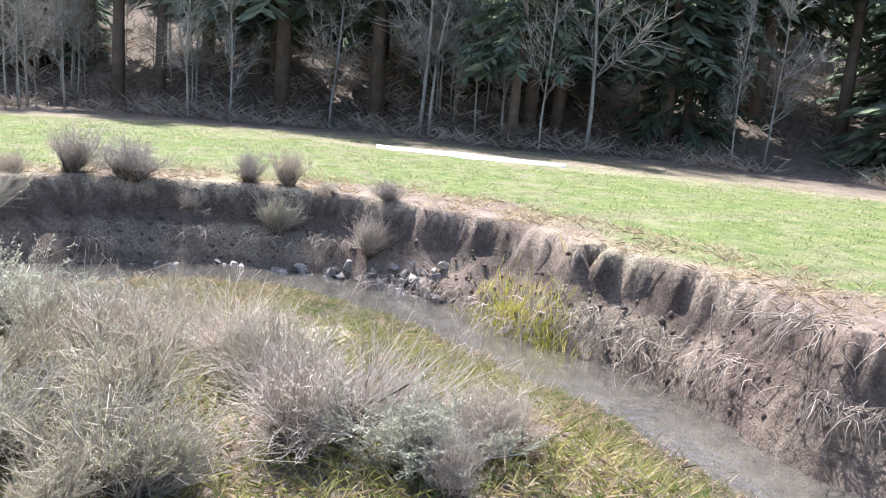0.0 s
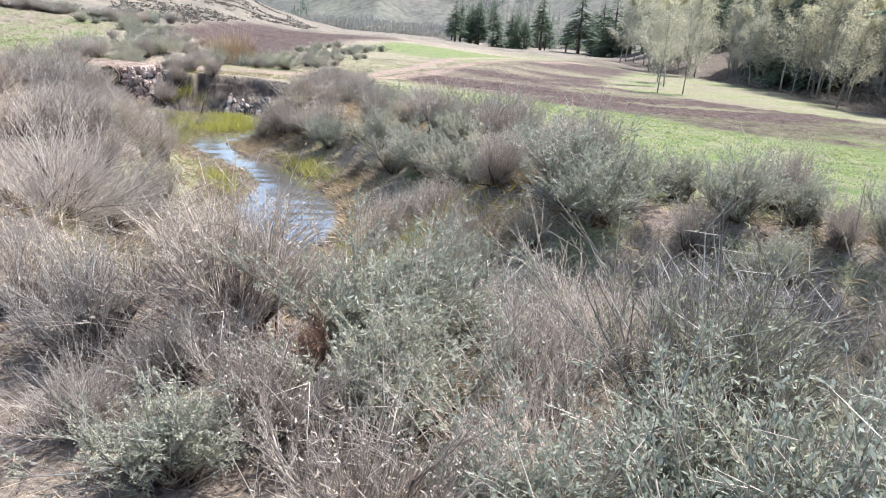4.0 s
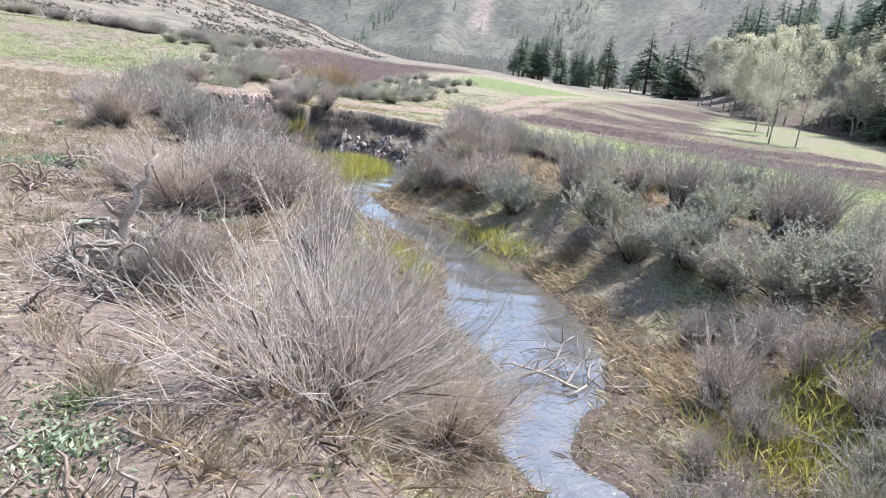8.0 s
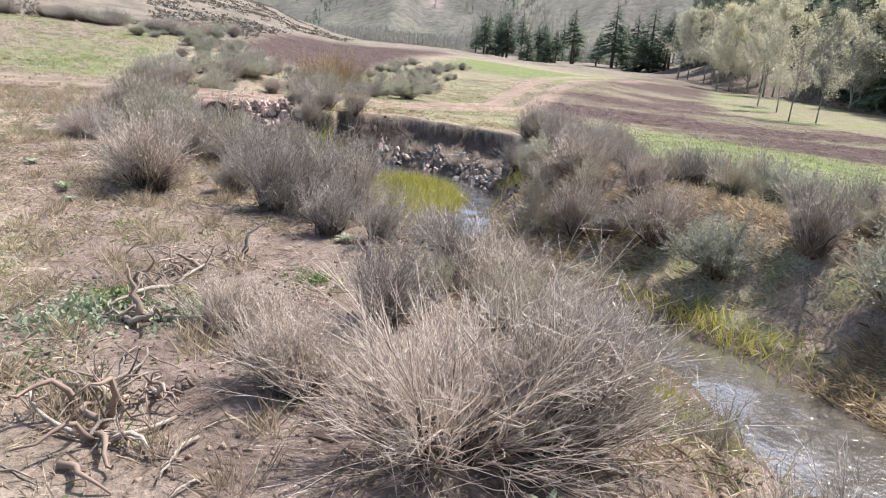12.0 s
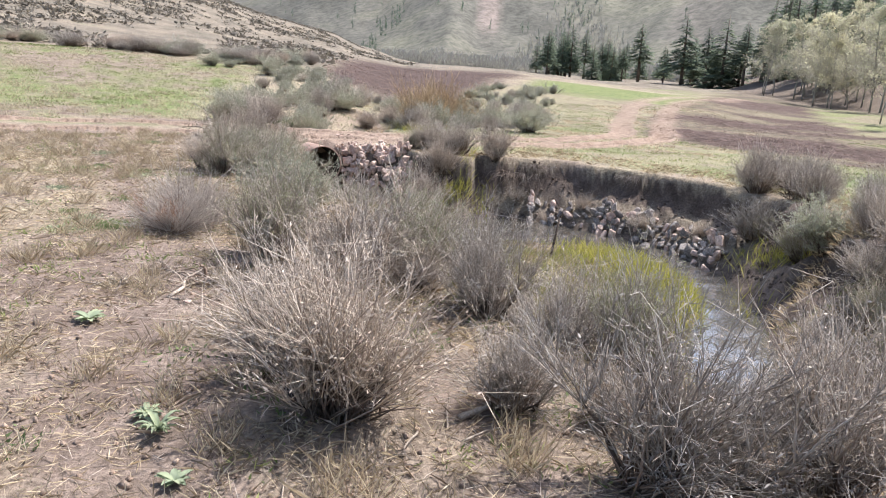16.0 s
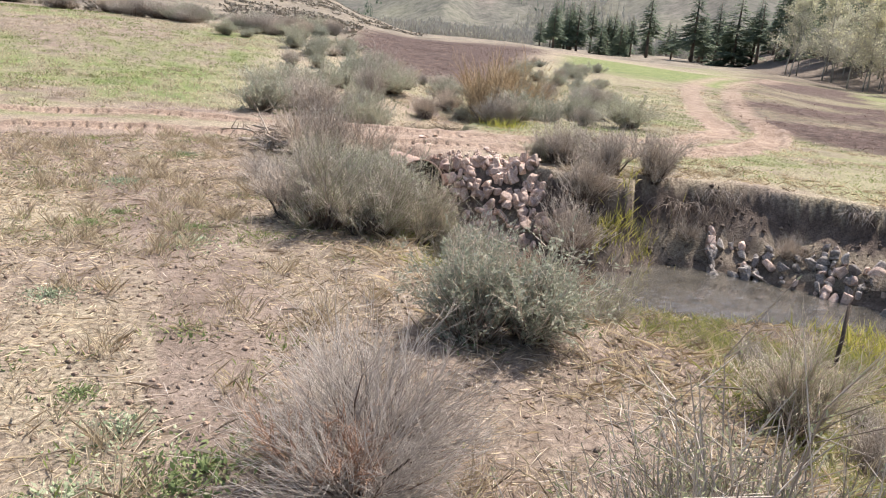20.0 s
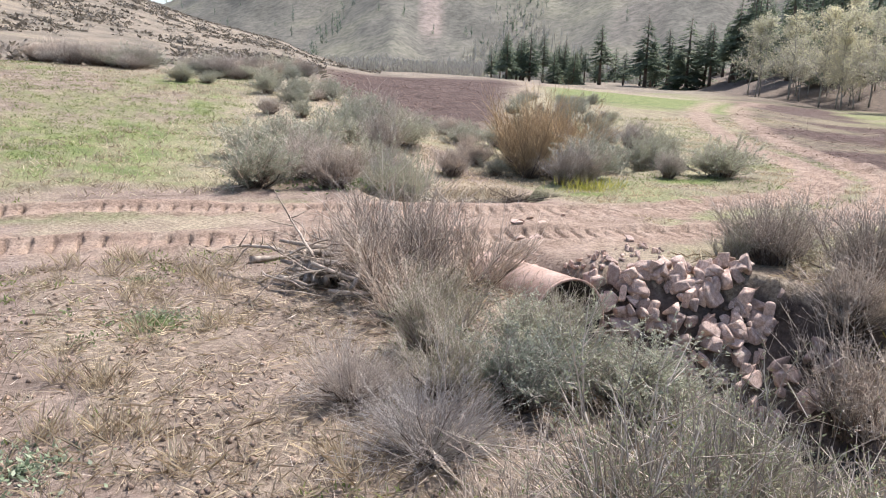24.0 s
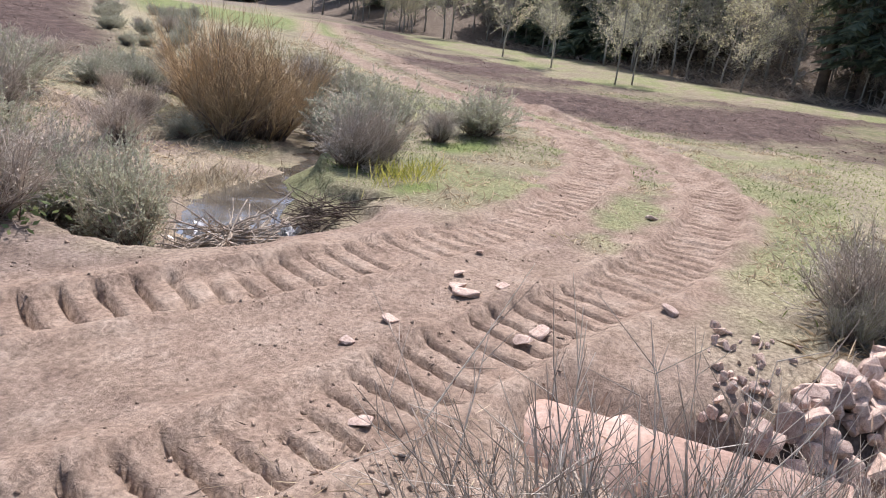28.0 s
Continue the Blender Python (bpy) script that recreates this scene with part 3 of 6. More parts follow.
def build_ground():
    xs = spaced(-2.6, 12.5, -700, 1500, 0.1, 1.06)
    xs = np.sort(np.concatenate([xs[(xs < -1.6) | (xs > 34.0)], np.arange(-1.6, 6.5, 0.025), np.arange(6.5, 15.0, 0.045), np.arange(15.0, 21.0, 0.085), np.arange(21.0, 34.0, 0.15)]))
    ys = spaced(-6.5, 41.0, -400, 1500, 0.11, 1.06)
    ys = np.sort(np.concatenate([ys[(ys < 33.3) | (ys > 38.6)], np.arange(33.3, 38.6, 0.045)]))
    gx, gy = np.meshgrid(xs, ys, indexing="ij")
    x, y = gx.ravel(), gy.ravel()
    z = height(x, y)
    me = mesh_from("ground", np.stack([x, y, z], 1), grid_faces(len(xs), len(ys)), GROUND)
    a, b, c = zones(x, y, z)
    for key, trio in (("zone_a", a), ("zone_b", b), ("zone_c", (c, c, c))):
        at = me.attributes.new(key, "FLOAT_COLOR", "POINT")
        at.data.foreach_set("color", np.stack([*trio, np.ones_like(x)], 1).astype(np.float32).ravel())
    return tagged(new("ground", me), "trodden dry earth with straw, green meadow and an eroded creek channel", "ground", kind="structure")


build_ground()


def build_water(name, line, level, extra, label):
    t = np.gradient(line[:, :2], axis=0)
    t /= np.linalg.norm(t, axis=1, keepdims=True)
    nrm = np.stack([t[:, 1], -t[:, 0]], 1)
    cols = np.linspace(-1, 1, 9)
    v = []
    for i in range(len(line)):
        for c in cols:
            p = line[i, :2] + nrm[i] * c * (line[i, 2] + extra)
            v.append((p[0], p[1], level + 0.012 * grain2(p[0] * 5, p[1] * 5, 70)))
    me = mesh_from(name, v, grid_faces(len(line), len(cols)), WATER if line is not POND else STILL)
    return tagged(new(name, me), label, "creek", kind="structure")


build_water("water", CREEK[: len(CREEK) - 4], WATER_Z, 0.45, "shallow muddy creek with rippled water between cut banks")
build_water("pond_water", POND, POND_Z, 0.4, "still pond held back by a small dam of sticks")


# ---- far mountain ----
def build_mountain():
    az = np.linspace(-6, 86, 231)
    rr = np.concatenate([np.linspace(300, 900, 70), [1000, 1200]])
    crest = np.interp(az, [-6, 4, 8, 10.8, 12.5, 17, 22, 28, 36, 45, 52.8, 58.8, 66, 86], [2.0, 3.2, 4.7, 4.2, 4.9, 7.4, 9.5, 11.2, 12.2, 11.6, 10.5, 9.6, 8.6, 7.5])
    a, r = np.meshgrid(az, rr, indexing="ij")
    c = np.repeat(crest[:, None], len(rr), 1)
    start = np.interp(az, [-6, 12, 20, 27, 29, 36, 50, 86], [600, 520, 420, 370, 400, 380, 330, 300])[:, None]
    s = np.clip((r - start) / (900 - start), 0, 1)
    spur = np.abs(((a - 27.5 - 9 * s) / 9.0) % 2 - 1)
    spur2 = np.abs(((a + 5 * s) / 4.3) % 2 - 1)
    shape = 0.55 * s + 0.45 * s * s * (3 - 2 * s)
    z = (1.6 + np.tan(np.radians(c)) * 900) * shape
    z = z * (1 + 0.48 * (spur - 0.5) * (1 - s) + 0.10 * (spur2 - 0.5) * (1 - s)) + 9 * fbm(a * 0.35, r * 0.012, 80) * s * (1 - s) * 4
    z = np.where(r > 901, z * (1 - (r - 900) / 500), z) + 0.012 * np.clip(r - 60, 0, 500) - 8 * (s <= 0)
    x, y = r * np.sin(np.radians(a)), 25 + r * np.cos(np.radians(a))
    me = mesh_from("mountain", np.stack([x, y, z], -1).reshape(-1, 3), grid_faces(len(az), len(rr)), SLOPE)
    band = smooth(29.0, 29.4, a + 0.25 * s) * (1 - smooth(30.3, 30.9, a - 0.4 * s)) * smooth(0.12, 0.2, s) + 0.2 * smooth(0.25, 0.8, fbm(a * 0.5, r * 0.004, 83) + 0.25)
    at = me.attributes.new("scree", "FLOAT_COLOR", "POINT")
    band = np.clip(band, 0, 1).ravel()
    at.data.foreach_set("color", np.stack([band, band, band, np.ones_like(band)], 1).astype(np.float32).ravel())
    tagged(new("mountain", me), "sage-covered mountainside with spurs and gullies under the sky", "mountain", kind="structure")
    return az, rr, z


MOUNTAIN = build_mountain()


def mountain_point(a, r):
    az, rr, z = MOUNTAIN
    i = int(np.clip(np.searchsorted(az, a), 0, len(az) - 1))
    row = np.interp(r, rr, z[i])
    return Vector((r * math.sin(radians(a)), 25 + r * math.cos(radians(a)), row))


# ---- helpers for plants ----
def part(name, me, parent, label=""):
    ob = new(name, me)
    ob.parent = parent
    return tagged(ob, label)


def thing(name, label, category, group="", kind=""):
    return tagged(new(name), label, category, group, kind)


class Heap:
    """Collects vertices and triangles for one mesh."""

    def __init__(self):
        self.v, self.f, self.n = [], [], 0

    def add(self, v, f):
        self.v.append(np.asarray(v, np.float32))
        self.f.append(np.asarray(f, np.int32) + self.n)
        self.n += len(v)

    def twig(self, pts, r0, r1, sides=3):
        """A tapered tube through pts."""
        pts = np.asarray(pts, float)
        n = len(pts)
        t = np.gradient(pts, axis=0)
        t /= np.linalg.norm(t, axis=1, keepdims=True) + 1e-9
        ref = np.array([0.31, 0.93, 0.17]) if abs(t[0, 1]) < 0.8 else np.array([0.9, 0.1, 0.3])
        u = np.cross(t, ref)
        u /= np.linalg.norm(u, axis=1, keepdims=True) + 1e-9
        w = np.cross(t, u)
        ang = np.arange(sides) * 2 * math.pi / sides
        rad = np.linspace(r0, r1, n)[:, None, None]
        ring = pts[:, None] + rad * (np.cos(ang)[None, :, None] * u[:, None] + np.sin(ang)[None, :, None] * w[:, None])
        f = []
        for i in range(n - 1):
            for j in range(sides):
                a, b = i * sides + j, i * sides + (j + 1) % sides
                f += [(a, b, b + sides), (a, b + sides, a + sides)]
        if sides > 3:
            f += [(0, j + 1, j) for j in range(1, sides - 1)] + [((n - 1) * sides, (n - 1) * sides + j, (n - 1) * sides + j + 1) for j in range(1, sides - 1)]
        self.add(ring.reshape(-1, 3), f)

    def leaf(self, p, d, length, width, up=(0, 0, 1)):
        """A pointed blade from p along d."""
        d = np.asarray(d, float)
        d = d / (np.linalg.norm(d) + 1e-9)
        s = np.cross(d, up)
        s = s / (np.linalg.norm(s) + 1e-9) * width * 0.5
        p = np.asarray(p, float)
        m = p + d * length * 0.45
        self.add([p, m + s, p + d * length, m - s], [(0, 1, 2), (0, 2, 3)])

    def mesh(self, name, material, smooth_shade=False):
        return mesh_from(name, np.vstack(self.v), np.vstack(self.f), material, smooth_shade)


def bent(rng, p, d, length, n=3, wander=0.25, lift=0.0):
    pts, p, d = [np.array(p, float)], np.array(p, float), np.array(d, float)
    for i in range(n):
        d = d + rng.normal(0, wander, 3) + np.array([0, 0, lift])
        d /= np.linalg.norm(d)
        p = p + d * length / n
        pts.append(p)
    return pts


def brush(seed, kind):
    """A shrub one metre high: woody limbs that fork into branches, twigs and fine tips, with an uneven outline."""
    rng = np.random.default_rng(seed)
    spec = {
        "grey": dict(limbs=8, sec=6, twigs=10, spread=1.0, noise=0.36, tl=0.32, leaf=3, lw=0.006, ll=0.022, r=0.0023, mats=(DARK_WOOD, GREY_STEM, GREY_STEM)),
        "sage": dict(limbs=8, sec=6, twigs=9, spread=1.0, noise=0.36, tl=0.30, leaf=20, lw=0.0085, ll=0.026, r=0.0028, mats=(DARK_WOOD, GREY_STEM, SAGE_LEAF)),
        "olive": dict(limbs=8, sec=6, twigs=10, spread=0.85, noise=0.26, tl=0.40, leaf=15, lw=0.004, ll=0.016, r=0.0028, mats=(DARK_WOOD, GREY_STEM, OLIVE_LEAF)),
        "low": dict(limbs=10, sec=7, twigs=11, spread=1.5, noise=0.42, tl=0.30, leaf=1, lw=0.004, ll=0.025, r=0.0022, mats=(DEAD_WOOD, GREY_STEM, PALE_STEM)),
        "rust": dict(limbs=7, sec=5, twigs=8, spread=0.9, noise=0.35, tl=0.45, leaf=2, lw=0.008, ll=0.05, r=0.0040, mats=(DARK_WOOD, RED_STEM, RED_STEM)),
        "wisp": dict(limbs=8, sec=5, twigs=6, spread=1.25, noise=0.34, tl=0.5, leaf=1, lw=0.005, ll=0.03, r=0.0026, mats=(DARK_WOOD, WISP_STEM, RED_STEM)),
        "willow": dict(limbs=11, sec=6, twigs=7, spread=1.0, noise=0.24, tl=0.50, leaf=1, lw=0.004, ll=0.03, r=0.0022, mats=(DARK_WOOD, WILLOW_STEM, WILLOW_STEM)),
    }[kind]
    stems, leaves, base, wood = Heap(), Heap(), Heap(), []
    n, r = spec["limbs"], spec["r"]
    for i in range(n):
        a = (i + rng.uniform(-0.4, 0.4)) * 2 * math.pi / n
        lean, lobe = rng.uniform(0.1, 1.0) * spec["spread"], rng.uniform(0.6, 1.1)
        start = (math.cos(a) * rng.uniform(0, 0.09), math.sin(a) * rng.uniform(0, 0.09), -0.06)
        limb = bent(rng, start, (math.cos(a) * lean, math.sin(a) * lean, 0.8), rng.uniform(0.3, 0.48) * lobe, 4, 0.2, 0.06)
        h = Heap()
        h.twig(limb, rng.uniform(0.012, 0.022), 0.006, 5)
        wood.append(h)
        for j in range(spec["sec"]):
            k = rng.integers(1, 5)
            d = limb[k] - limb[k - 1]
            d = d / np.linalg.norm(d) + rng.normal(0, spec["noise"] * 1.2, 3) + (0, 0, 0.3)
            sec = bent(rng, limb[k], d, rng.uniform(0.18, 0.36) * lobe, 3, 0.14, 0.05)
            stems.twig(sec, r * 2.2, r * 1.1, 4)
            for m in range(spec["twigs"]):
                q = rng.integers(0, 4)
                d = sec[max(q, 1)] - sec[max(q, 1) - 1]
                d = d / np.linalg.norm(d) + rng.normal(0, spec["noise"], 3) + (0, 0, 0.25)
                size = spec["tl"] * lobe * rng.uniform(0.35, 1.0)
                tw = bent(rng, sec[q], d, size, 2, 0.12, 0.05)
                stems.twig(tw, r * rng.uniform(0.7, 1.2), r * 0.35, 3)
                for p in range(2):
                    b = tw[1] + (tw[2] - tw[1]) * rng.uniform(-0.6, 0.6)
                    stems.twig(bent(rng, b, (tw[2] - tw[1]) / size * 2 + rng.normal(0, 0.42, 3), size * rng.uniform(0.2, 0.5), 1, 0.1), r * 0.6, r * 0.25, 3)
                for p in range(spec["leaf"]):
                    q2 = rng.uniform(0.3, 2.0)
                    seg = min(1, int(q2))
                    ld = (tw[-1] - tw[-2]) / np.linalg.norm(tw[-1] - tw[-2]) + rng.normal(0, 0.6, 3)
                    leaves.leaf(tw[seg] + (tw[seg + 1] - tw[seg]) * (q2 - seg) + rng.normal(0, 0.006, 3), ld, spec["ll"] * rng.uniform(0.6, 1.5), spec["lw"] * rng.uniform(0.7, 1.5), rng.normal(0, 1, 3))
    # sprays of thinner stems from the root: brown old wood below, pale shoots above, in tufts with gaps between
    tufts = [(rng.uniform(0, 2 * math.pi), rng.uniform(0.05, 1.05) * spec["spread"], rng.uniform(0.62, 1.12)) for i in range({"willow": 22}.get(kind, 15))]
    for i in range({"grey": 330, "sage": 130, "olive": 220, "low": 240, "rust": 90, "wisp": 60, "willow": 120}[kind]):
        a, lean, long_ = tufts[rng.integers(len(tufts))]
        a, lean = a + rng.normal(0, 0.16), max(0.02, lean + rng.normal(0, 0.1))
        tall = rng.uniform(0.42, 0.76) * long_ * (1 - 0.2 * lean)
        st = bent(rng, (rng.normal(0, 0.05), rng.normal(0, 0.05), 0.0), (math.cos(a) * lean, math.sin(a) * lean, 0.85), max(0.2, tall), 4, 0.1, 0.05)
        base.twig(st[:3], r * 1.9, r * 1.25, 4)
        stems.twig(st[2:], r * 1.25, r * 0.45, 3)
        for p in range(4):
            q = rng.integers(2, 5)
            tw = bent(rng, st[q], (st[q] - st[q - 1]) / tall * 3 + rng.normal(0, 0.55, 3), tall * rng.uniform(0.12, 0.35), 1, 0.1)
            stems.twig(tw, r * 0.7, r * 0.3, 3)
            for m in range(spec["leaf"] // 2):
                leaves.leaf(tw[0] + (tw[1] - tw[0]) * rng.random() + rng.normal(0, 0.006, 3), tw[1] - tw[0] + rng.normal(0, 0.08, 3), spec["ll"] * rng.uniform(0.6, 1.5), spec["lw"] * rng.uniform(0.7, 1.5), rng.normal(0, 1, 3))
    k = 1.0 / np.percentile(np.vstack(stems.v)[:, 2], 99.7)
    for h in [stems, leaves, base] + wood:
        h.v = [v * k for v in h.v]
    m = spec["mats"]
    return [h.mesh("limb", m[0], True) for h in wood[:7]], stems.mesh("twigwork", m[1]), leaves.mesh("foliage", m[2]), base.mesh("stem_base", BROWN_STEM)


def fan_brush(seed):
    """A rabbitbrush one metre high: woody limbs from one crown, each ending in a loose sheaf of forked pale shoots under an uneven outline."""
    rng = np.random.default_rng(seed)
    stems, tips, base, wood = Heap(), Heap(), Heap(), []
    for i in range(72):
        a = i * 2.39996 + rng.normal(0, 0.2)
        lean = math.radians(70) * math.sqrt((i + 0.5) / 72) + rng.normal(0, 0.06)
        d = np.array([math.sin(lean) * math.cos(a), math.sin(lean) * math.sin(a), max(0.12, math.cos(lean))])
        reach = rng.uniform(0.66, 1.1) * (1.0 - 0.12 * math.sin(2 * a + seed) - 0.1 * math.sin(5 * a + 3 * lean + seed))
        limb = bent(rng, (rng.normal(0, 0.035), rng.normal(0, 0.035), -0.04), d, reach * rng.uniform(0.34, 0.56), 3, 0.2, 0.04)
        if i % 12 == 0:
            h = Heap()
            h.twig(limb, 0.013, 0.006, 5)
            wood.append(h)
        else:
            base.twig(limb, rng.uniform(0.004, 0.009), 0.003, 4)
        for j in range(12):
            q = rng.integers(1, 4)
            way = limb[q] - limb[q - 1]
            way = way / np.linalg.norm(way) + rng.normal(0, 0.33, 3) + (0, 0, 0.2)
            size = max(0.15, (reach - 0.15 * q) * rng.uniform(0.36, 0.82))
            st = bent(rng, limb[q], way, size, 3, 0.13, 0.05)
            stems.twig(st, rng.uniform(0.0018, 0.0028), 0.0009, 3)
            for k in range(4):
                p = st[rng.integers(1, 3)]
                tw = bent(rng, p + (st[3] - p) * rng.uniform(0, 0.6), (st[3] - st[2]) / size * 3 + rng.normal(0, 0.5, 3), size * rng.uniform(0.14, 0.34), 1, 0.05)
                stems.twig(tw, 0.0013, 0.0006, 3)
            tips.leaf(st[3], st[3] - st[2] + rng.normal(0, 0.02, 3), rng.uniform(0.008, 0.02), 0.0045, rng.normal(0, 1, 3))
    k = 1.0 / np.percentile(np.vstack(stems.v)[:, 2], 99.5)
    for h in [stems, tips, base] + wood:
        h.v = [v * k for v in h.v]
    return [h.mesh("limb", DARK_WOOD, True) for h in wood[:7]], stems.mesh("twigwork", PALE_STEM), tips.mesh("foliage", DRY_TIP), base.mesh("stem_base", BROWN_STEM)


BRUSH_TEXT = {
    "rabbit": ("rabbitbrush", "pale leafless rabbitbrush with a dense fan of dry stems", "shrub"),
    "grey": ("dry_shrub", "grey leafless shrub with fine bare twigs on the creek bank", "shrub"),
    "sage": ("sagebrush", "grey-green sagebrush with small silvery leaves and dark stems", "shrub"),
    "olive": ("green_shrub", "olive-green budding shrub with many thin upright twigs", "shrub"),
    "low": ("spreading_shrub", "low spreading grey shrub with dead twigs on bare soil", "shrub"),
    "rust": ("rusty_weed", "rust-brown dried weed clump on trodden soil", "weed"),
    "wisp": ("wispy_shrub", "sparse reddish-grey leafless shrub over the log heap", "shrub"),
    "willow": ("willow", "orange-brown leafless willow thicket with tall thin stems", "willow"),
}
BRUSH = {}
SPOTS = []


def plant(kind, x, y, size, tall=1.0, turn=None):
    """One shrub on the ground at x, y; size is its height in metres, tall its height over its width."""
    rng = random.Random(hash((round(x * 10), round(y * 10))) & 0xFFFF)
    key = (kind, rng.randrange(3))
    if key not in BRUSH:
        meshes = fan_brush(100 * len(BRUSH) + 7) if kind == "rabbit" else brush(100 * len(BRUSH) + 7, kind)
        BRUSH[key] = meshes
    name, label, cat = BRUSH_TEXT[kind]
    root = thing(name, label, cat, "shrubs along the creek")
    wood, twigs, leaves, base = BRUSH[key]
    for me in wood if y < 37 else wood[:2] if y < 44 else wood[:1]:
        part("limb", me, root)
    tagged(part("twigwork", twigs, root), kind="stuff")
    tagged(part("foliage", leaves, root), kind="stuff")
    tagged(part("stem_base", base, root), kind="stuff")
    SPOTS.append((x, y, size))
    z = float(height(x, y)[0])
    root.matrix_world = pose(x, y, z, rng.uniform(-4, 4), rng.uniform(-4, 4), rng.uniform(0, 360))
    root.scale = (size / tall * rng.uniform(1.0, 1.35), size / tall * rng.uniform(1.0, 1.35), size * 1.06)
    return root


# kind, x, y, height: the bank beside the first bend and the slope below the path
for row in (("olive", 3.5, 1.3, 0.62, 0.8), ("olive", 3.0, 0.95, 0.55, 0.8), ("olive", 3.9, 0.85, 0.5, 0.8), ("olive", 3.7, -0.3, 0.45, 0.75), ("rabbit", 4.2, -0.1, 0.42, 0.75), ("grey", 3.1, -0.35, 0.45, 0.8), ("sage", 2.75, -0.85, 0.38, 0.8), ("olive", 2.75, 0.3, 0.45, 0.8),
            ("rabbit", 3.2, -0.65, 0.46, 0.8), ("olive", 3.4, 0.4, 0.55, 0.8), ("grey", 2.9, -1.25, 0.35, 0.8), ("grey", 4.2, 0.6, 0.45, 0.75), ("sage", 4.5, 1.2, 0.5, 0.8), ("grey", 4.9, 0.6, 0.34, 0.75), ("rabbit", 3.75, 1.75, 0.82, 1.5), ("olive", 4.15, 1.95, 0.6, 1.2), ("grey", 4.6, 2.9, 0.5), ("rabbit", 3.3, 4.35, 0.95, 1.45), ("olive", 3.05, 3.75, 0.5, 1.1), ("rabbit", 4.25, 2.2, 0.75, 1.5), ("grey", 5.6, 1.6, 0.4),
            ("grey", 2.8, 2.9, 0.5), ("sage", 4.3, 1.6, 0.5), ("olive", 4.9, 2.3, 0.5), ("grey", 5.3, 3.2, 0.55), ("low", 3.0, 1.6, 0.3), ("grey", 2.55, -0.95, 0.3), ("olive", 2.6, 0.55, 0.32, 0.8)):
    plant(*row)
for row in (("grey", 12.1, 2.1, 0.7, 0.8), ("grey", 11.95, 1.25, 0.65, 0.75), ("olive", 11.3, -0.9, 0.6), ("grey", 10.4, -2.2, 0.6), ("grey", 9.2, 7.1, 0.75), ("grey", 9.8, 5.7, 0.85), ("olive", 10.7, 3.9, 1.0, 0.75),
            ("olive", 11.0, 3.3, 0.9, 0.8), ("grey", 8.2, 7.3, 0.8), ("sage", 8.5, 6.4, 0.8), ("sage", 8.5, 5.0, 0.8), ("sage", 7.3, 5.4, 0.8), ("sage", 7.8, 4.6, 0.7), ("grey", 11.8, -1.1, 0.6), ("grey", 12.0, -0.5, 0.5), ("low", 10.7, -2.5, 0.35), ("low", 11.75, 0.4, 0.3), ("low", 12.0, 2.9, 0.35), ("low", 11.3, -1.6, 0.3)):
    plant(*row)
# the slope from the first bend to the pool
for row in (("olive", 3.8, 6.2, 0.95), ("sage", 2.9, 7.6, 0.75), ("sage", 5.4, 5.6, 0.8), ("sage", 4.6, 7.4, 0.8), ("grey", 6.3, 5.4, 0.8), ("sage", 5.6, 7.4, 0.75), ("rabbit", 4.4, 5.0, 0.8),
            ("grey", 2.3, 8.1, 0.85), ("sage", 3.5, 7.8, 0.7), ("sage", 4.3, 8.3, 0.7), ("grey", 5.2, 8.6, 0.75), ("olive", 1.7, 8.6, 0.55), ("grey", 3.0, 9.2, 0.75), ("grey", 3.9, 9.4, 0.6), ("sage", 2.6, 6.9, 0.6), ("grey", 2.1, 7.1, 0.5), ("grey", 3.3, 6.8, 0.65), ("low", 1.9, 7.7, 0.4), ("grey", 1.6, 8.05, 0.6), ("low", 1.5, 7.4, 0.35), ("grey", 1.35, 8.9, 0.5), ("sage", 1.75, 6.9, 0.4), ("low", 1.3, 9.6, 0.4), ("sage", 3.3, 5.8, 0.7), ("rabbit", 2.9, 6.2, 0.55), ("rust", 2.5, 7.5, 0.35)):
    plant(*row)
for row in (("grey", 9.8, 7.4, 0.7), ("grey", 10.1, 5.9, 0.9), ("grey", 9.6, 9.9, 0.8), ("sage", 8.4, 9.6, 0.8), ("sage", 7.6, 11.4, 0.95), ("grey", 8.6, 12.3, 0.95), ("grey", 9.2, 12.9, 0.8), ("sage", 7.2, 10.6, 0.9),
            ("sage", 7.4, 13.6, 0.9), ("grey", 8.6, 14.8, 0.95), ("grey", 9.3, 14.9, 0.9), ("sage", 7.5, 15.2, 0.9), ("grey", 8.4, 16.4, 0.95), ("sage", 7.6, 17.2, 0.85), ("olive", 5.6, 11.1, 0.8), ("grey", 6.9, 12.2, 0.8)):
    plant(*row)
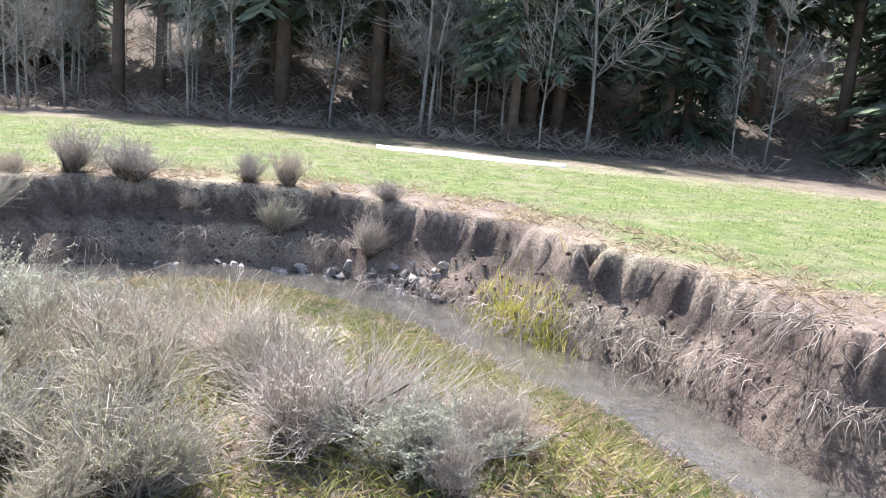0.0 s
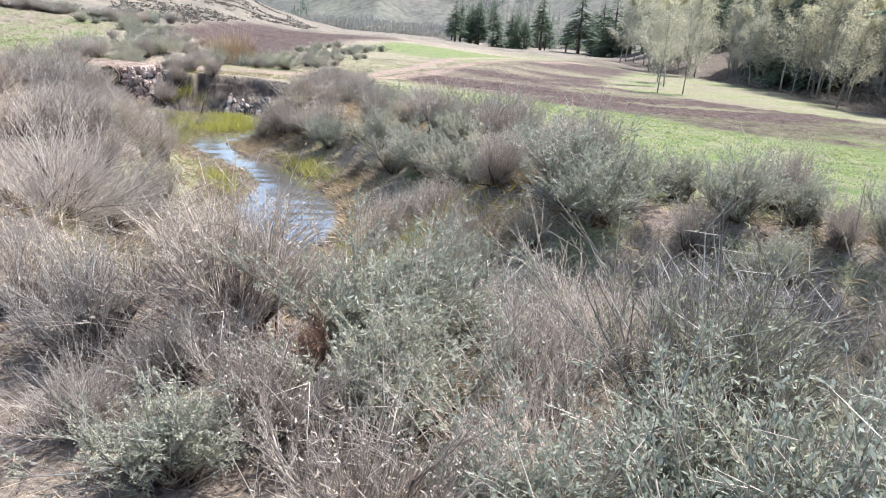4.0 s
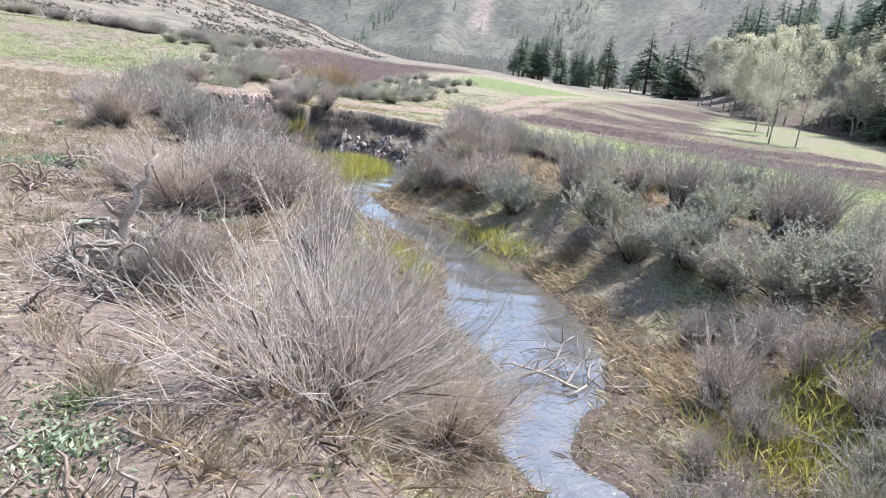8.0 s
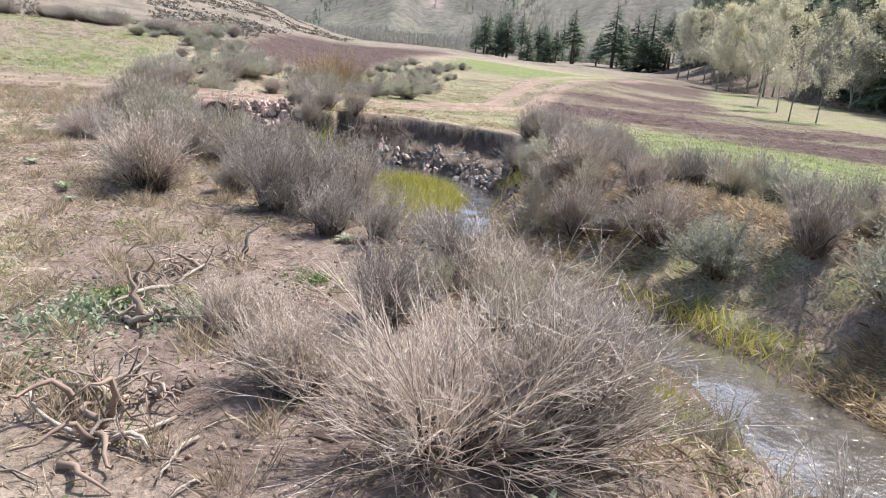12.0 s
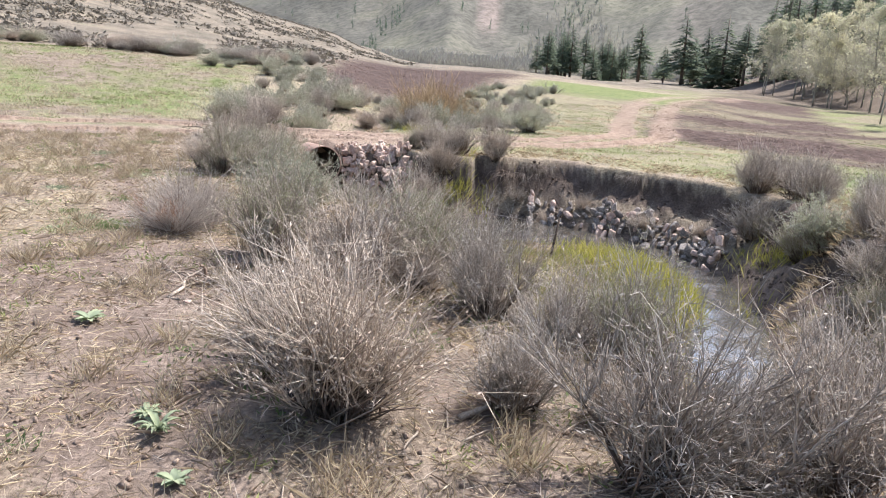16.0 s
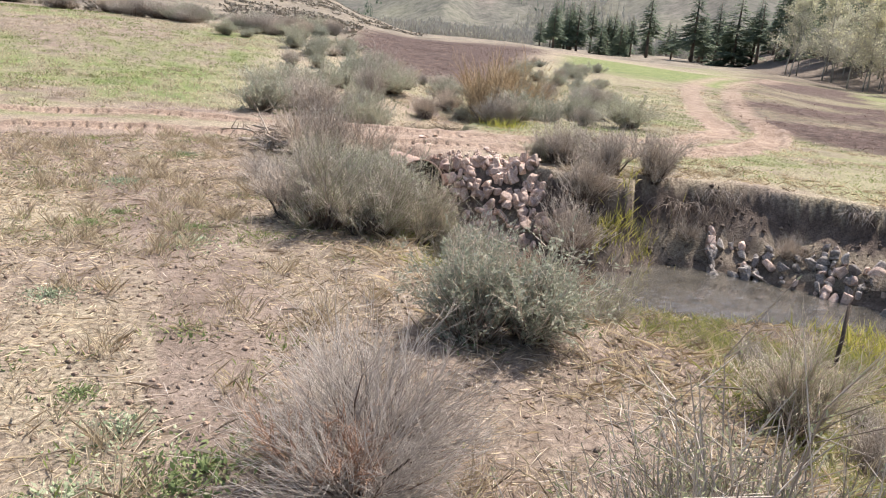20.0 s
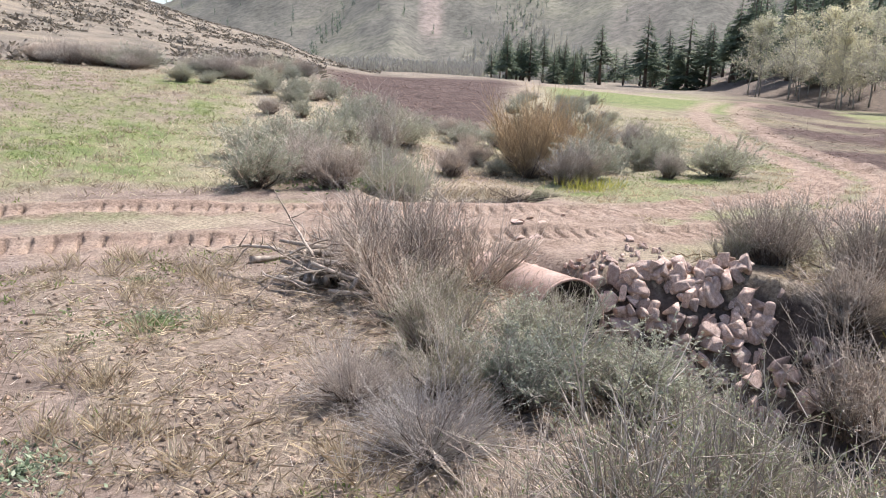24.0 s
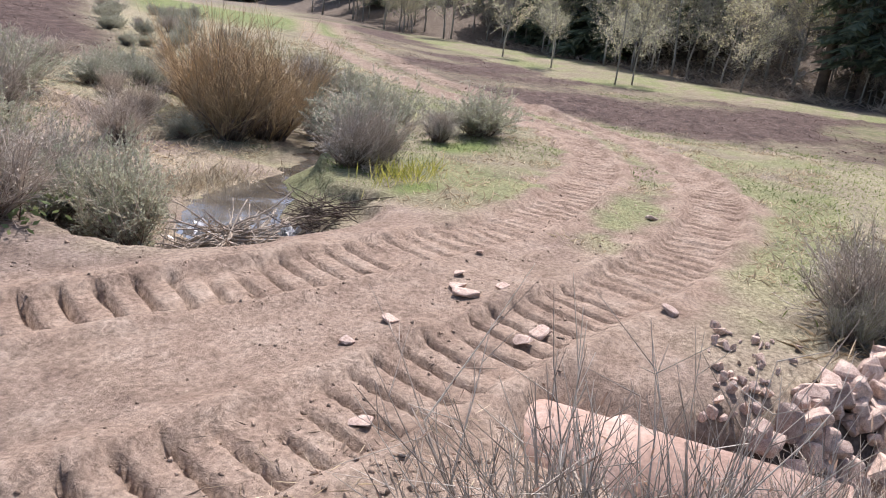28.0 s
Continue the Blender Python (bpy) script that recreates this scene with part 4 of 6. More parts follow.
# round the pool
for row in (("rabbit", 1.68, 12.1, 1.05, 1.05), ("olive", 2.75, 9.9, 0.5), ("grey", 3.0, 10.6, 0.55), ("sage", 3.3, 9.9, 0.6), ("grey", 4.6, 9.0, 0.8), ("olive", 5.0, 11.0, 0.7), ("rabbit", 2.3, 13.3, 0.95), ("rabbit", 2.9, 12.9, 0.8), ("grey", 4.3, 11.4, 0.6, 0.85), ("grey", 4.9, 10.7, 0.6, 0.85), ("low", 5.2, 12.1, 0.4), ("grey", 4.2, 10.4, 0.6, 0.85), ("olive", 3.4, 11.3, 0.45), ("wisp", 4.6, 12.0, 0.4), ("grey", 5.6, 10.4, 0.55, 0.85),
            ("rabbit", 1.5, 15.95, 0.75, 0.9), ("grey", 2.0, 15.8, 0.75), ("olive", 3.2, 15.2, 0.6), ("grey", 3.2, 16.8, 0.7), ("olive", 3.0, 15.8, 0.55), ("grey", 2.4, 14.6, 0.55), ("low", 1.15, 13.3, 0.5), ("low", 0.95, 13.5, 0.4), ("low", 1.0, 17.6, 0.35), ("grey", 1.05, 16.7, 0.5)):
    plant(*row)
for row in (("grey", 8.0, 18.4, 0.9), ("grey", 7.6, 20.4, 0.9), ("grey", 7.2, 21.6, 0.85), ("grey", 7.9, 22.6, 0.85), ("sage", 7.4, 19.2, 0.8), ("grey", 9.5, 18.7, 0.7), ("grey", 10.8, 21.4, 0.6), ("olive", 9.2, 20.6, 0.6),
            ("grey", 8.6, 23.5, 0.7), ("grey", 9.9, 25.6, 0.7), ("sage", 8.8, 24.6, 0.7), ("grey", 10.4, 26.2, 0.7), ("olive", 10.8, 24.5, 0.5)):
    plant(*row)
# the bend below the culvert
for row in (("grey", 2.2, 20.5, 0.8), ("grey", 2.9, 20.2, 0.8), ("grey", 1.2, 21.6, 0.8), ("grey", 3.6, 17.5, 0.7), ("grey", 3.0, 17.7, 0.75), ("grey", 3.6, 18.4, 0.7), ("low", 1.25, 22.2, 0.75),
            ("olive", 1.6, 24.5, 0.82, 1.1), ("grey", 2.0, 23.7, 0.8), ("grey", 2.7, 22.8, 0.75), ("grey", 3.0, 22.2, 0.75), ("olive", 3.0, 21.6, 0.7), ("grey", 3.8, 21.6, 0.75), ("olive", 2.6, 23.9, 0.8), ("grey", 3.4, 24.6, 0.6)):
    plant(*row)
for row in (("rabbit", 1.15, 25.95, 0.6), ("rust", 0.9, 25.7, 0.35), ("olive", 2.1, 29.55, 0.8, 0.9), ("olive", 2.5, 29.3, 0.72, 0.9), ("grey", 1.85, 29.85, 0.55, 0.9), ("olive", 2.9, 29.2, 0.65), ("sage", 2.15, 26.9, 0.62), ("sage", 2.5, 26.8, 0.6), ("rabbit", 0.95, 25.6, 0.45), ("olive", 3.4, 25.6, 0.6),
            ("grey", 6.2, 31.2, 0.9), ("olive", 3.2, 29.0, 0.55), ("olive", 3.7, 29.5, 0.55), ("olive", 4.2, 30.3, 0.6), ("grey", 4.7, 30.9, 0.6), ("rust", 4.3, 29.3, 0.5), ("rust", 4.8, 30.3, 0.5), ("rust", 5.3, 29.8, 0.45), ("olive", 2.9, 29.9, 0.5), ("olive", 3.9, 28.7, 0.45), ("olive", 3.3, 27.2, 0.55)):
    plant(*row)
# beside the culvert and past the crossing
for row in (("olive", 2.55, 29.75, 0.65), ("olive", 3.0, 28.4, 0.55), ("wisp", 3.0, 33.1, 0.75), ("wisp", 3.45, 33.1, 0.8), ("wisp", 3.15, 33.75, 0.8), ("wisp", 3.45, 33.45, 0.9), ("wisp", 2.85, 33.6, 0.6), ("wisp", 3.85, 33.0, 0.55), ("olive", 2.95, 32.3, 0.45), ("wisp", 2.85, 32.55, 0.6), ("wisp", 4.05, 33.1, 0.45), ("wisp", 4.15, 32.6, 0.4), ("olive", 2.7, 31.9, 0.5), ("olive", 3.2, 31.2, 0.42), ("sage", 2.75, 31.1, 0.42), ("sage", 3.6, 30.7, 0.4), ("sage", 3.9, 31.3, 0.38), ("olive", 3.5, 31.7, 0.38), ("sage", 3.1, 31.5, 0.42, 0.8), ("sage", 3.3, 30.8, 0.42, 0.8), ("sage", 4.0, 30.9, 0.36, 0.8), ("olive", 2.5, 31.4, 0.4, 0.8),
            ("grey", 7.2, 31.8, 0.75), ("grey", 7.9, 31.6, 0.75), ("olive", 7.3, 32.7, 0.6), ("grey", 6.9, 32.6, 0.7), ("olive", 6.55, 32.75, 0.4), ("low", 9.35, 28.5, 0.35), ("low", 9.6, 27.4, 0.3), ("low", 9.0, 29.9, 0.35), ("low", 8.1, 30.9, 0.3), ("grey", 6.7, 31.6, 0.7), ("rabbit", 2.1, 30.9, 0.4), ("rabbit", 2.0, 31.5, 0.35)):
    plant(*row)
for row in (("sage", 5.8, 38.05, 0.8, 1.3), ("sage", 6.2, 38.6, 0.85, 1.3), ("grey", 6.1, 39.3, 0.85, 1.25), ("sage", 5.8, 38.9, 0.7, 1.2), ("grey", 8.7, 37.75, 0.7), ("grey", 9.0, 37.6, 0.7), ("willow", 10.5, 41.0, 1.45, 1.05), ("willow", 11.2, 40.8, 1.6, 1.05), ("willow", 11.8, 41.3, 1.7, 1.1), ("willow", 11.0, 41.7, 1.85, 1.1), ("willow", 11.6, 42.1, 1.75, 1.1), ("sage", 6.6, 40.9, 0.8), ("grey", 7.4, 42.0, 1.0), ("sage", 11.4, 39.6, 0.9), ("sage", 12.4, 39.4, 0.9), ("grey", 12.2, 40.6, 0.8), ("sage", 7.8, 44.5, 1.0), ("grey", 9.2, 46.2, 1.0)):
    plant(*row)


def fill_band(seed, first, last, near, far, count, kinds, low, high, gap=0.6, right=True):
    """More shrubs along a stretch of the creek, near to far metres past its water, clear of those that stand already."""
    rng = random.Random(seed)
    sel = [i for i in range(len(CREEK)) if first <= CREEK[i, 1] <= last]
    t = np.gradient(CREEK[:, :2], axis=0)
    for k in range(count * 6):
        if count <= 0:
            break
        i = rng.choice(sel)
        n = t[i] / np.linalg.norm(t[i])
        off = CREEK[i, 2] + rng.uniform(near, far)
        sgn = 1 if right else -1
        x, y = CREEK[i, 0] + sgn * n[1] * off, CREEK[i, 1] - sgn * n[0] * off
        if any((x - a) ** 2 + (y - b) ** 2 < (gap * (0.5 + 0.5 * c)) ** 2 for a, b, c in SPOTS):
            continue
        idx, d, side = nearest(CREEK, np.array([x]), np.array([y]))
        if d[0] < CREEK[idx[0], 2] + 0.35:
            continue
        plant(rng.choice(kinds), x, y, rng.uniform(low, high))
        count -= 1


fill_band(1, 9.0, 22.5, 0.9, 4.0, 40, ("grey", "olive", "sage", "grey"), 0.45, 0.8, 0.66)
fill_band(2, 3.0, 9.0, 0.6, 2.6, 14, ("grey", "sage", "sage"), 0.4, 0.65, 0.75)
fill_band(3, 22.5, 27.4, 0.5, 2.4, 16, ("grey", "grey", "olive"), 0.5, 0.8, 0.6)
fill_band(4, 2.5, 9.5, 1.2, 4.6, 44, ("sage", "grey", "sage", "rabbit", "olive"), 0.45, 0.8, 0.48, False)
fill_band(5, -1.0, 2.5, 4.6, 6.2, 8, ("grey", "sage", "olive"), 0.28, 0.42, 0.5, False)
fill_band(6, 15.0, 23.5, 1.5, 3.2, 16, ("grey", "olive", "grey"), 0.35, 0.6, 0.6, False)
fill_band(7, 24.5, 30.0, 2.6, 5.0, 12, ("wisp", "grey", "olive"), 0.22, 0.36, 0.7, False)

# sage flat past the crossing
for k in range(520):
    rng = random.Random(900 + k)
    bearing, away = rng.uniform(12, 60), 8 + 30 * rng.random() ** 0.8
    x, y = 1 + away * math.sin(radians(bearing)), 31 + away * math.cos(radians(bearing))
    t_near = nearest(TRACK_NEAR, np.array([x]), np.array([y]))[1][0]
    t_far = nearest(TRACK_FAR, np.array([x]), np.array([y]))[1][0]
    pond_d = nearest(POND, np.array([x]), np.array([y]))[1][0]
    if mud_mask(np.array([x]), np.array([y]))[0] > 0.35:
        continue
    if min(t_near, t_far) < 1.7 or pond_d < 0.9 or (6.0 < x < 9.3 and y < 40.6) or y < 37.3 or (x < 3.4 + 0.34 * (y - 38) and y < 52) or x > 13 + 0.75 * (y - 38) and y < 60:
        continue
    if any((x - a) ** 2 + (y - b) ** 2 < 0.45 for a, b, c in SPOTS):
        continue
    plant(rng.choice(("sage", "sage", "grey")), x, y, rng.uniform(0.4, 0.85) * (1.0 if y < 45 else 0.75), 0.8)
# dark scrub along the upper edge of the meadow
for k in range(92):
    rng = random.Random(1300 + k)
    q = rng.random()
    plant(rng.choice(("grey", "sage", "grey")), 9.5 - 34 * q + rng.gauss(0, 0.8), 54.5 + 21 * q + rng.gauss(0, 1.0), rng.uniform(0.45, 0.85), 0.6)


# ---- trees ----
def conifer_meshes(seed):
    """A conifer of height 1: a straight trunk and drooping whorls of needle sprays."""
    rng = np.random.default_rng(seed)
    trunk, crown = Heap(), Heap()
    trunk.twig([(0, 0, -0.03), (0.004, 0, 0.3), (0, 0.004, 0.7), (0, 0, 1.0)], 0.016, 0.002, 7)
    levels, low = 34, (0.06, 0.26, 0.38, 0.16)[seed % 4]
    for i in range(levels):
        h = low + (0.98 - low) * i / levels
        reach = (0.21 * (1 - h) ** 0.8 + 0.012) * rng.uniform(0.8, 1.15)
        for j in range(int(6 + 6 * (1 - h))):
            a = rng.uniform(0, 2 * math.pi)
            r = reach * rng.uniform(0.55, 1.15)
            tip = np.array([math.cos(a) * r, math.sin(a) * r, -r * rng.uniform(0.15, 0.5)])
            base = np.array([0, 0, h + rng.uniform(-0.012, 0.012)])
            side = np.array([-math.sin(a), math.cos(a), 0])
            crown.leaf(base, tip, np.linalg.norm(tip), r * 0.06, rng.normal(0, 0.3, 3) + (0, 0, 1))
            for k in range(28):
                q = rng.uniform(0.25, 0.9)
                d = tip * 0.5 + side * rng.choice([-1, 1]) * r * rng.uniform(0.3, 0.7) + np.array([0, 0, -r * rng.uniform(0.0, 0.4)])
                crown.leaf(base + tip * q, d, r * rng.uniform(0.14, 0.34), r * 0.07, rng.normal(0, 0.5, 3) + (0, 0, 1))
    return trunk.mesh("trunk", CONIFER_BARK, True), crown.mesh("crown", NEEDLE)


def aspen_meshes(seed, leafy):
    """An aspen of height 1: pale trunk with limbs, a crown of fine twigs, with or without catkins."""
    rng = np.random.default_rng(seed)
    trunk, limbs, crown, leaves = Heap(), Heap(), Heap(), Heap()
    main = bent(rng, (0, 0, -0.03), (0, 0, 1), 1.0, 6, 0.045, 0.1)
    trunk.twig(main, 0.0075, 0.0016, 6)
    for i in range(26):
        q = rng.uniform(0.2, 0.95)
        p = np.array([np.interp(q * 6, range(7), [m[c] for m in main]) for c in range(3)])
        a = rng.uniform(0, 2 * math.pi)
        r = (0.36 if leafy else 0.30) * (1.05 - q) ** 0.7 * rng.uniform(0.6, 1.1)
        limb = bent(rng, p, (math.cos(a), math.sin(a), rng.uniform(0.5, 1.3)), r, 3, 0.18, 0.12)
        limbs.twig(limb, 0.0026, 0.0009, 4)
        for k in range(22):
            b = limb[rng.integers(1, 4)]
            tw = bent(rng, b, rng.normal(0, 0.6, 3) + (math.cos(a) * 0.5, math.sin(a) * 0.5, 0.8), r * rng.uniform(0.25, 0.6), 2, 0.2)
            crown.twig(tw, 0.0011, 0.0006, 3)
            for n in range(leafy):
                leaves.leaf(tw[rng.integers(0, 3)] + rng.normal(0, 0.012, 3), rng.normal(0, 1, 3), rng.uniform(0.007, 0.016), 0.008, rng.normal(0, 1, 3))
    out = [trunk.mesh("trunk", ASPEN_BARK, True), crown.mesh("twig_crown", ASPEN_TWIG), limbs.mesh("branchwork", ASPEN_BARK, True)]
    return out + ([leaves.mesh("catkin_haze", ASPEN_LEAF)] if leafy else [])


CONIFERS = [conifer_meshes(400 + i) for i in range(4)]
ASPENS = [aspen_meshes(500 + i, 0) for i in range(3)]
LEAFY = [aspen_meshes(520 + i, 5) for i in range(3)]


def tree(kind, x, y, tall, seed, girth=1.0):
    rng = random.Random(seed)
    bank_, name, label, cat = {
        "conifer": (CONIFERS, "conifer", "tall dark green conifer at the edge of the wood", "conifer"),
        "aspen": (ASPENS, "aspen", "leafless pale-barked aspen with fine grey twigs", "aspen"),
        "leafy": (LEAFY, "catkin_aspen", "pale aspen hazed with yellow-green catkins", "aspen")}[kind]
    meshes = rng.choice(bank_)
    root = thing(name, label, cat, "trees of the wood")
    for me, nm in zip(meshes, ("trunk", "crown", "branchwork", "catkin_haze")):
        ob = part(nm, me, root)
        if nm != "trunk":
            tagged(ob, kind="stuff")
    root.matrix_world = pose(x, y, float(height(x, y, False)[0]) - 0.1, rng.uniform(-2, 2), rng.uniform(-2, 2), rng.uniform(0, 360))
    root.scale = (tall * girth, tall * girth, tall)
    return root


def build_wood():
    rng = random.Random(77)
    t = np.gradient(FOREST, axis=0)
    t /= np.linalg.norm(t, axis=1, keepdims=True)
    nrm = np.stack([t[:, 1], -t[:, 0]], 1)
    near_ = [i for i in range(len(FOREST)) if -38 < FOREST[i, 1] < 62]
    far_ = [i for i in range(len(FOREST)) if 62 <= FOREST[i, 1] < 165]
    for k in range(182):
        i = rng.choice(near_ if k < 150 else [j for j in near_ if FOREST[j, 1] < 4])
        dep = 3.0 + 38 * rng.random() ** 1.3
        p = FOREST[i] + nrm[i] * dep
        tree("conifer", p[0], p[1], rng.uniform(13, 21), 1000 + k, rng.uniform(0.9, 1.35))
    for k in range(64):
        i = rng.choice(near_)
        p = FOREST[i] + nrm[i] * (rng.uniform(-0.8, 12))
        for j in range(rng.choice((1, 2, 3, 5))):
            tree("aspen", p[0] + rng.gauss(0, 0.8), p[1] + rng.gauss(0, 0.8), rng.uniform(4.5, 11), 2000 + 7 * k + j, 0.75)
    for k in range(105):
        i = rng.choice([j for j in range(len(FOREST)) if 40 < FOREST[j, 1] < 150])
        p = FOREST[i] + nrm[i] * (9 + 45 * rng.random() ** 1.4)
        tree("conifer", p[0], p[1], rng.uniform(11, 19), 3000 + k, 1.25)
    for k in range(58):
        i = rng.choice([j for j in range(len(FOREST)) if 34 < FOREST[j, 1] < 95])
        p = FOREST[i] + nrm[i] * rng.uniform(-2, 10)
        tree("leafy", p[0], p[1], rng.uniform(7, 12), 4000 + k, 1.25)


build_wood()
# single trees that stand out: kind, bearing from the crossing, distance, height
for k, (kind, bearing, away, tall) in enumerate((
        ("conifer", 37.5, 190, 13), ("conifer", 39.0, 185, 14), ("conifer", 40.2, 200, 12), ("conifer", 41.2, 180, 9), ("conifer", 43.3, 175, 15.5), ("conifer", 45.0, 190, 10), ("conifer", 46.6, 170, 17),
        ("conifer", 48.2, 185, 13), ("conifer", 49.6, 165, 17), ("conifer", 51.2, 160, 14), ("conifer", 52.6, 150, 15), ("conifer", 53.8, 150, 20), ("conifer", 36.6, 215, 9))):
    tree(kind, 0.7 + away * math.sin(radians(bearing)), 30 + away * math.cos(radians(bearing)), tall * 0.92, 5000 + k, 1.75)
for k, (kind, x, y, tall) in enumerate((("aspen", 29.9, 1.1, 7.5), ("aspen", 29.4, -0.4, 7.0), ("aspen", 29.4, -4.2, 8.0), ("aspen", 27.4, -7.4, 11), ("aspen", 27.9, -7.9, 10), ("conifer", 25.9, -10.6, 14), ("aspen", 24.4, -13.0, 12),
                                         ("aspen", 39.6, 18.8, 8.5), ("aspen", 35.2, 11.5, 9.5), ("leafy", 47.5, 47.0, 8.0), ("leafy", 41.0, 41.5, 6.5), ("leafy", 43.0, 41.0, 7.0), ("leafy", 52.0, 52.0, 8.5), ("leafy", 64.6, 51.9, 8.5))):
    tree(kind, x, y, tall, 6000 + k)


for k in range(44):
    rng = random.Random(7000 + k)
    bearing, away = rng.uniform(35, 55), rng.uniform(165, 270)
    tree("conifer", 0.7 + away * math.sin(radians(bearing)), 30 + away * math.cos(radians(bearing)), rng.uniform(8, 14), 7100 + k, 1.6)


def far_cones(name, spots, material, label, cat, wide=0.2, blades_=9):
    """Many distant trees as one mesh of upright sprays."""
    rng = np.random.default_rng(9)
    h = Heap()
    for p, tall in spots:
        h.twig([p, p + np.array([0, 0, tall * 0.9])], tall * 0.02, tall * 0.006, 3)
        for j in range(blades_):
            a, q = rng.uniform(0, 2 * math.pi), rng.uniform(0.05, 0.75)
            r = wide * tall * (1.05 - q)
            d = np.array([math.cos(a) * r, math.sin(a) * r, tall * rng.uniform(0.05, 0.3)])
            h.leaf(p + np.array([0, 0, q * tall]), d, np.linalg.norm(d) * 1.0, r * 0.4, (rng.normal(), rng.normal(), 0.3))
    return tagged(new(name, h.mesh(name, material)), label, cat, kind="stuff")


def build_far_woods():
    rng = random.Random(5)
    pale, dark = [], []
    for k in range(5200):
        a = rng.uniform(15.5, 47)
        start = np.interp(a, [15, 20, 27, 29, 36, 50], [430, 400, 350, 370, 350, 310])
        r = start + rng.uniform(-40, 25) + rng.random() ** 3 * (15 + 210 * max(0.0, 1 - abs(a - 37) / 6.0))
        p = mountain_point(a, r)
        g = 0.012 * (r - 60)
        pale.append((np.array((p.x, p.y, max(p.z, g) - 0.3)), rng.uniform(4.5, 9.5)))
    for k in range(120):
        q = rng.random()
        a = 20.3 + 8.5 * q + rng.gauss(0, 0.25)
        dark.append((a, 430 + 330 * q + rng.gauss(0, 14)))
    for k in range(110):
        q = rng.random()
        dark.append((34.5 + 10.0 * q + rng.gauss(0, 0.5), 440 + 330 * q + rng.gauss(0, 20)))
    for k in range(60):
        q = rng.random()
        dark.append((10.8 + 6.5 * q, 890 - rng.random() * 150 * q))
    for k in range(150):
        dark.append((rng.uniform(12, 60), rng.uniform(450, 860)))
    spots = [(np.array(mountain_point(a, r)) - (0, 0, 0.5), rng.uniform(4, 10)) for a, r in dark]
    far_cones("far_aspen_grove", pale, FARWOOD, "bare aspen groves along the foot of the mountain", "aspen grove", 0.2, 14)
    far_cones("mountain_conifers", spots, NEEDLE, "scattered dark conifers on the mountain spurs", "conifers", 0.22, 12)


build_far_woods()


# ---- stones ----
def stone_mesh(seed, material, flat=0.75):
    """An angular stone about one metre across: the hull of random points, with worn edges."""
    rng = random.Random(seed)
    bm = bmesh.new()
    for sx in (-1, 1):
        for sy in (-1, 1):
            for sz in (-1, 1):
                if rng.random() < 0.2:
                    continue
                for k in range(1 + (rng.random() < 0.35)):
                    bm.verts.new((0.42 * sx * rng.uniform(0.55, 1.1), 0.36 * sy * rng.uniform(0.5, 1.1), 0.34 * flat * sz * rng.uniform(0.6, 1.1)))
    bm.verts.new((rng.uniform(-0.1, 0.1), 0.44 * rng.choice((-1, 1)), 0.1)), bm.verts.new((0.5 * rng.choice((-1, 1)), rng.uniform(-0.2, 0.2), -0.05))
    hull = bmesh.ops.convex_hull(bm, input=bm.verts)
    bmesh.ops.delete(bm, geom=[g for g in set(hull["geom_interior"] + hull["geom_unused"]) if isinstance(g, bmesh.types.BMVert)], context="VERTS")
    bmesh.ops.bevel(bm, geom=bm.edges[:], offset=0.04, segments=1, affect="EDGES")
    me = bpy.data.meshes.new("stone")
    bm.to_mesh(me)
    bm.free()
    me.materials.append(material)
    return me


PINK_STONES = [stone_mesh(40 + i, ROCK) for i in range(9)]
GREY_STONES = [stone_mesh(60 + i, GREY_ROCK) for i in range(7)]


def scatter_stones(parent, meshes, spots, low, high, seed, sink=0.25, lift=0.0):
    rng = random.Random(seed)
    for x, y in spots:
        s = rng.uniform(low, high)
        ob = new("rock", rng.choice(meshes))
        ob.parent = parent
        z = float(height(x, y)[0]) + s * (0.36 - sink) + lift * rng.random()
        ob.matrix_world = pose(x, y, z, rng.uniform(0, 360), rng.uniform(0, 360), rng.uniform(0, 360))
        ob.scale = (s, s * rng.uniform(0.75, 1.0), s * rng.uniform(0.7, 1.0))


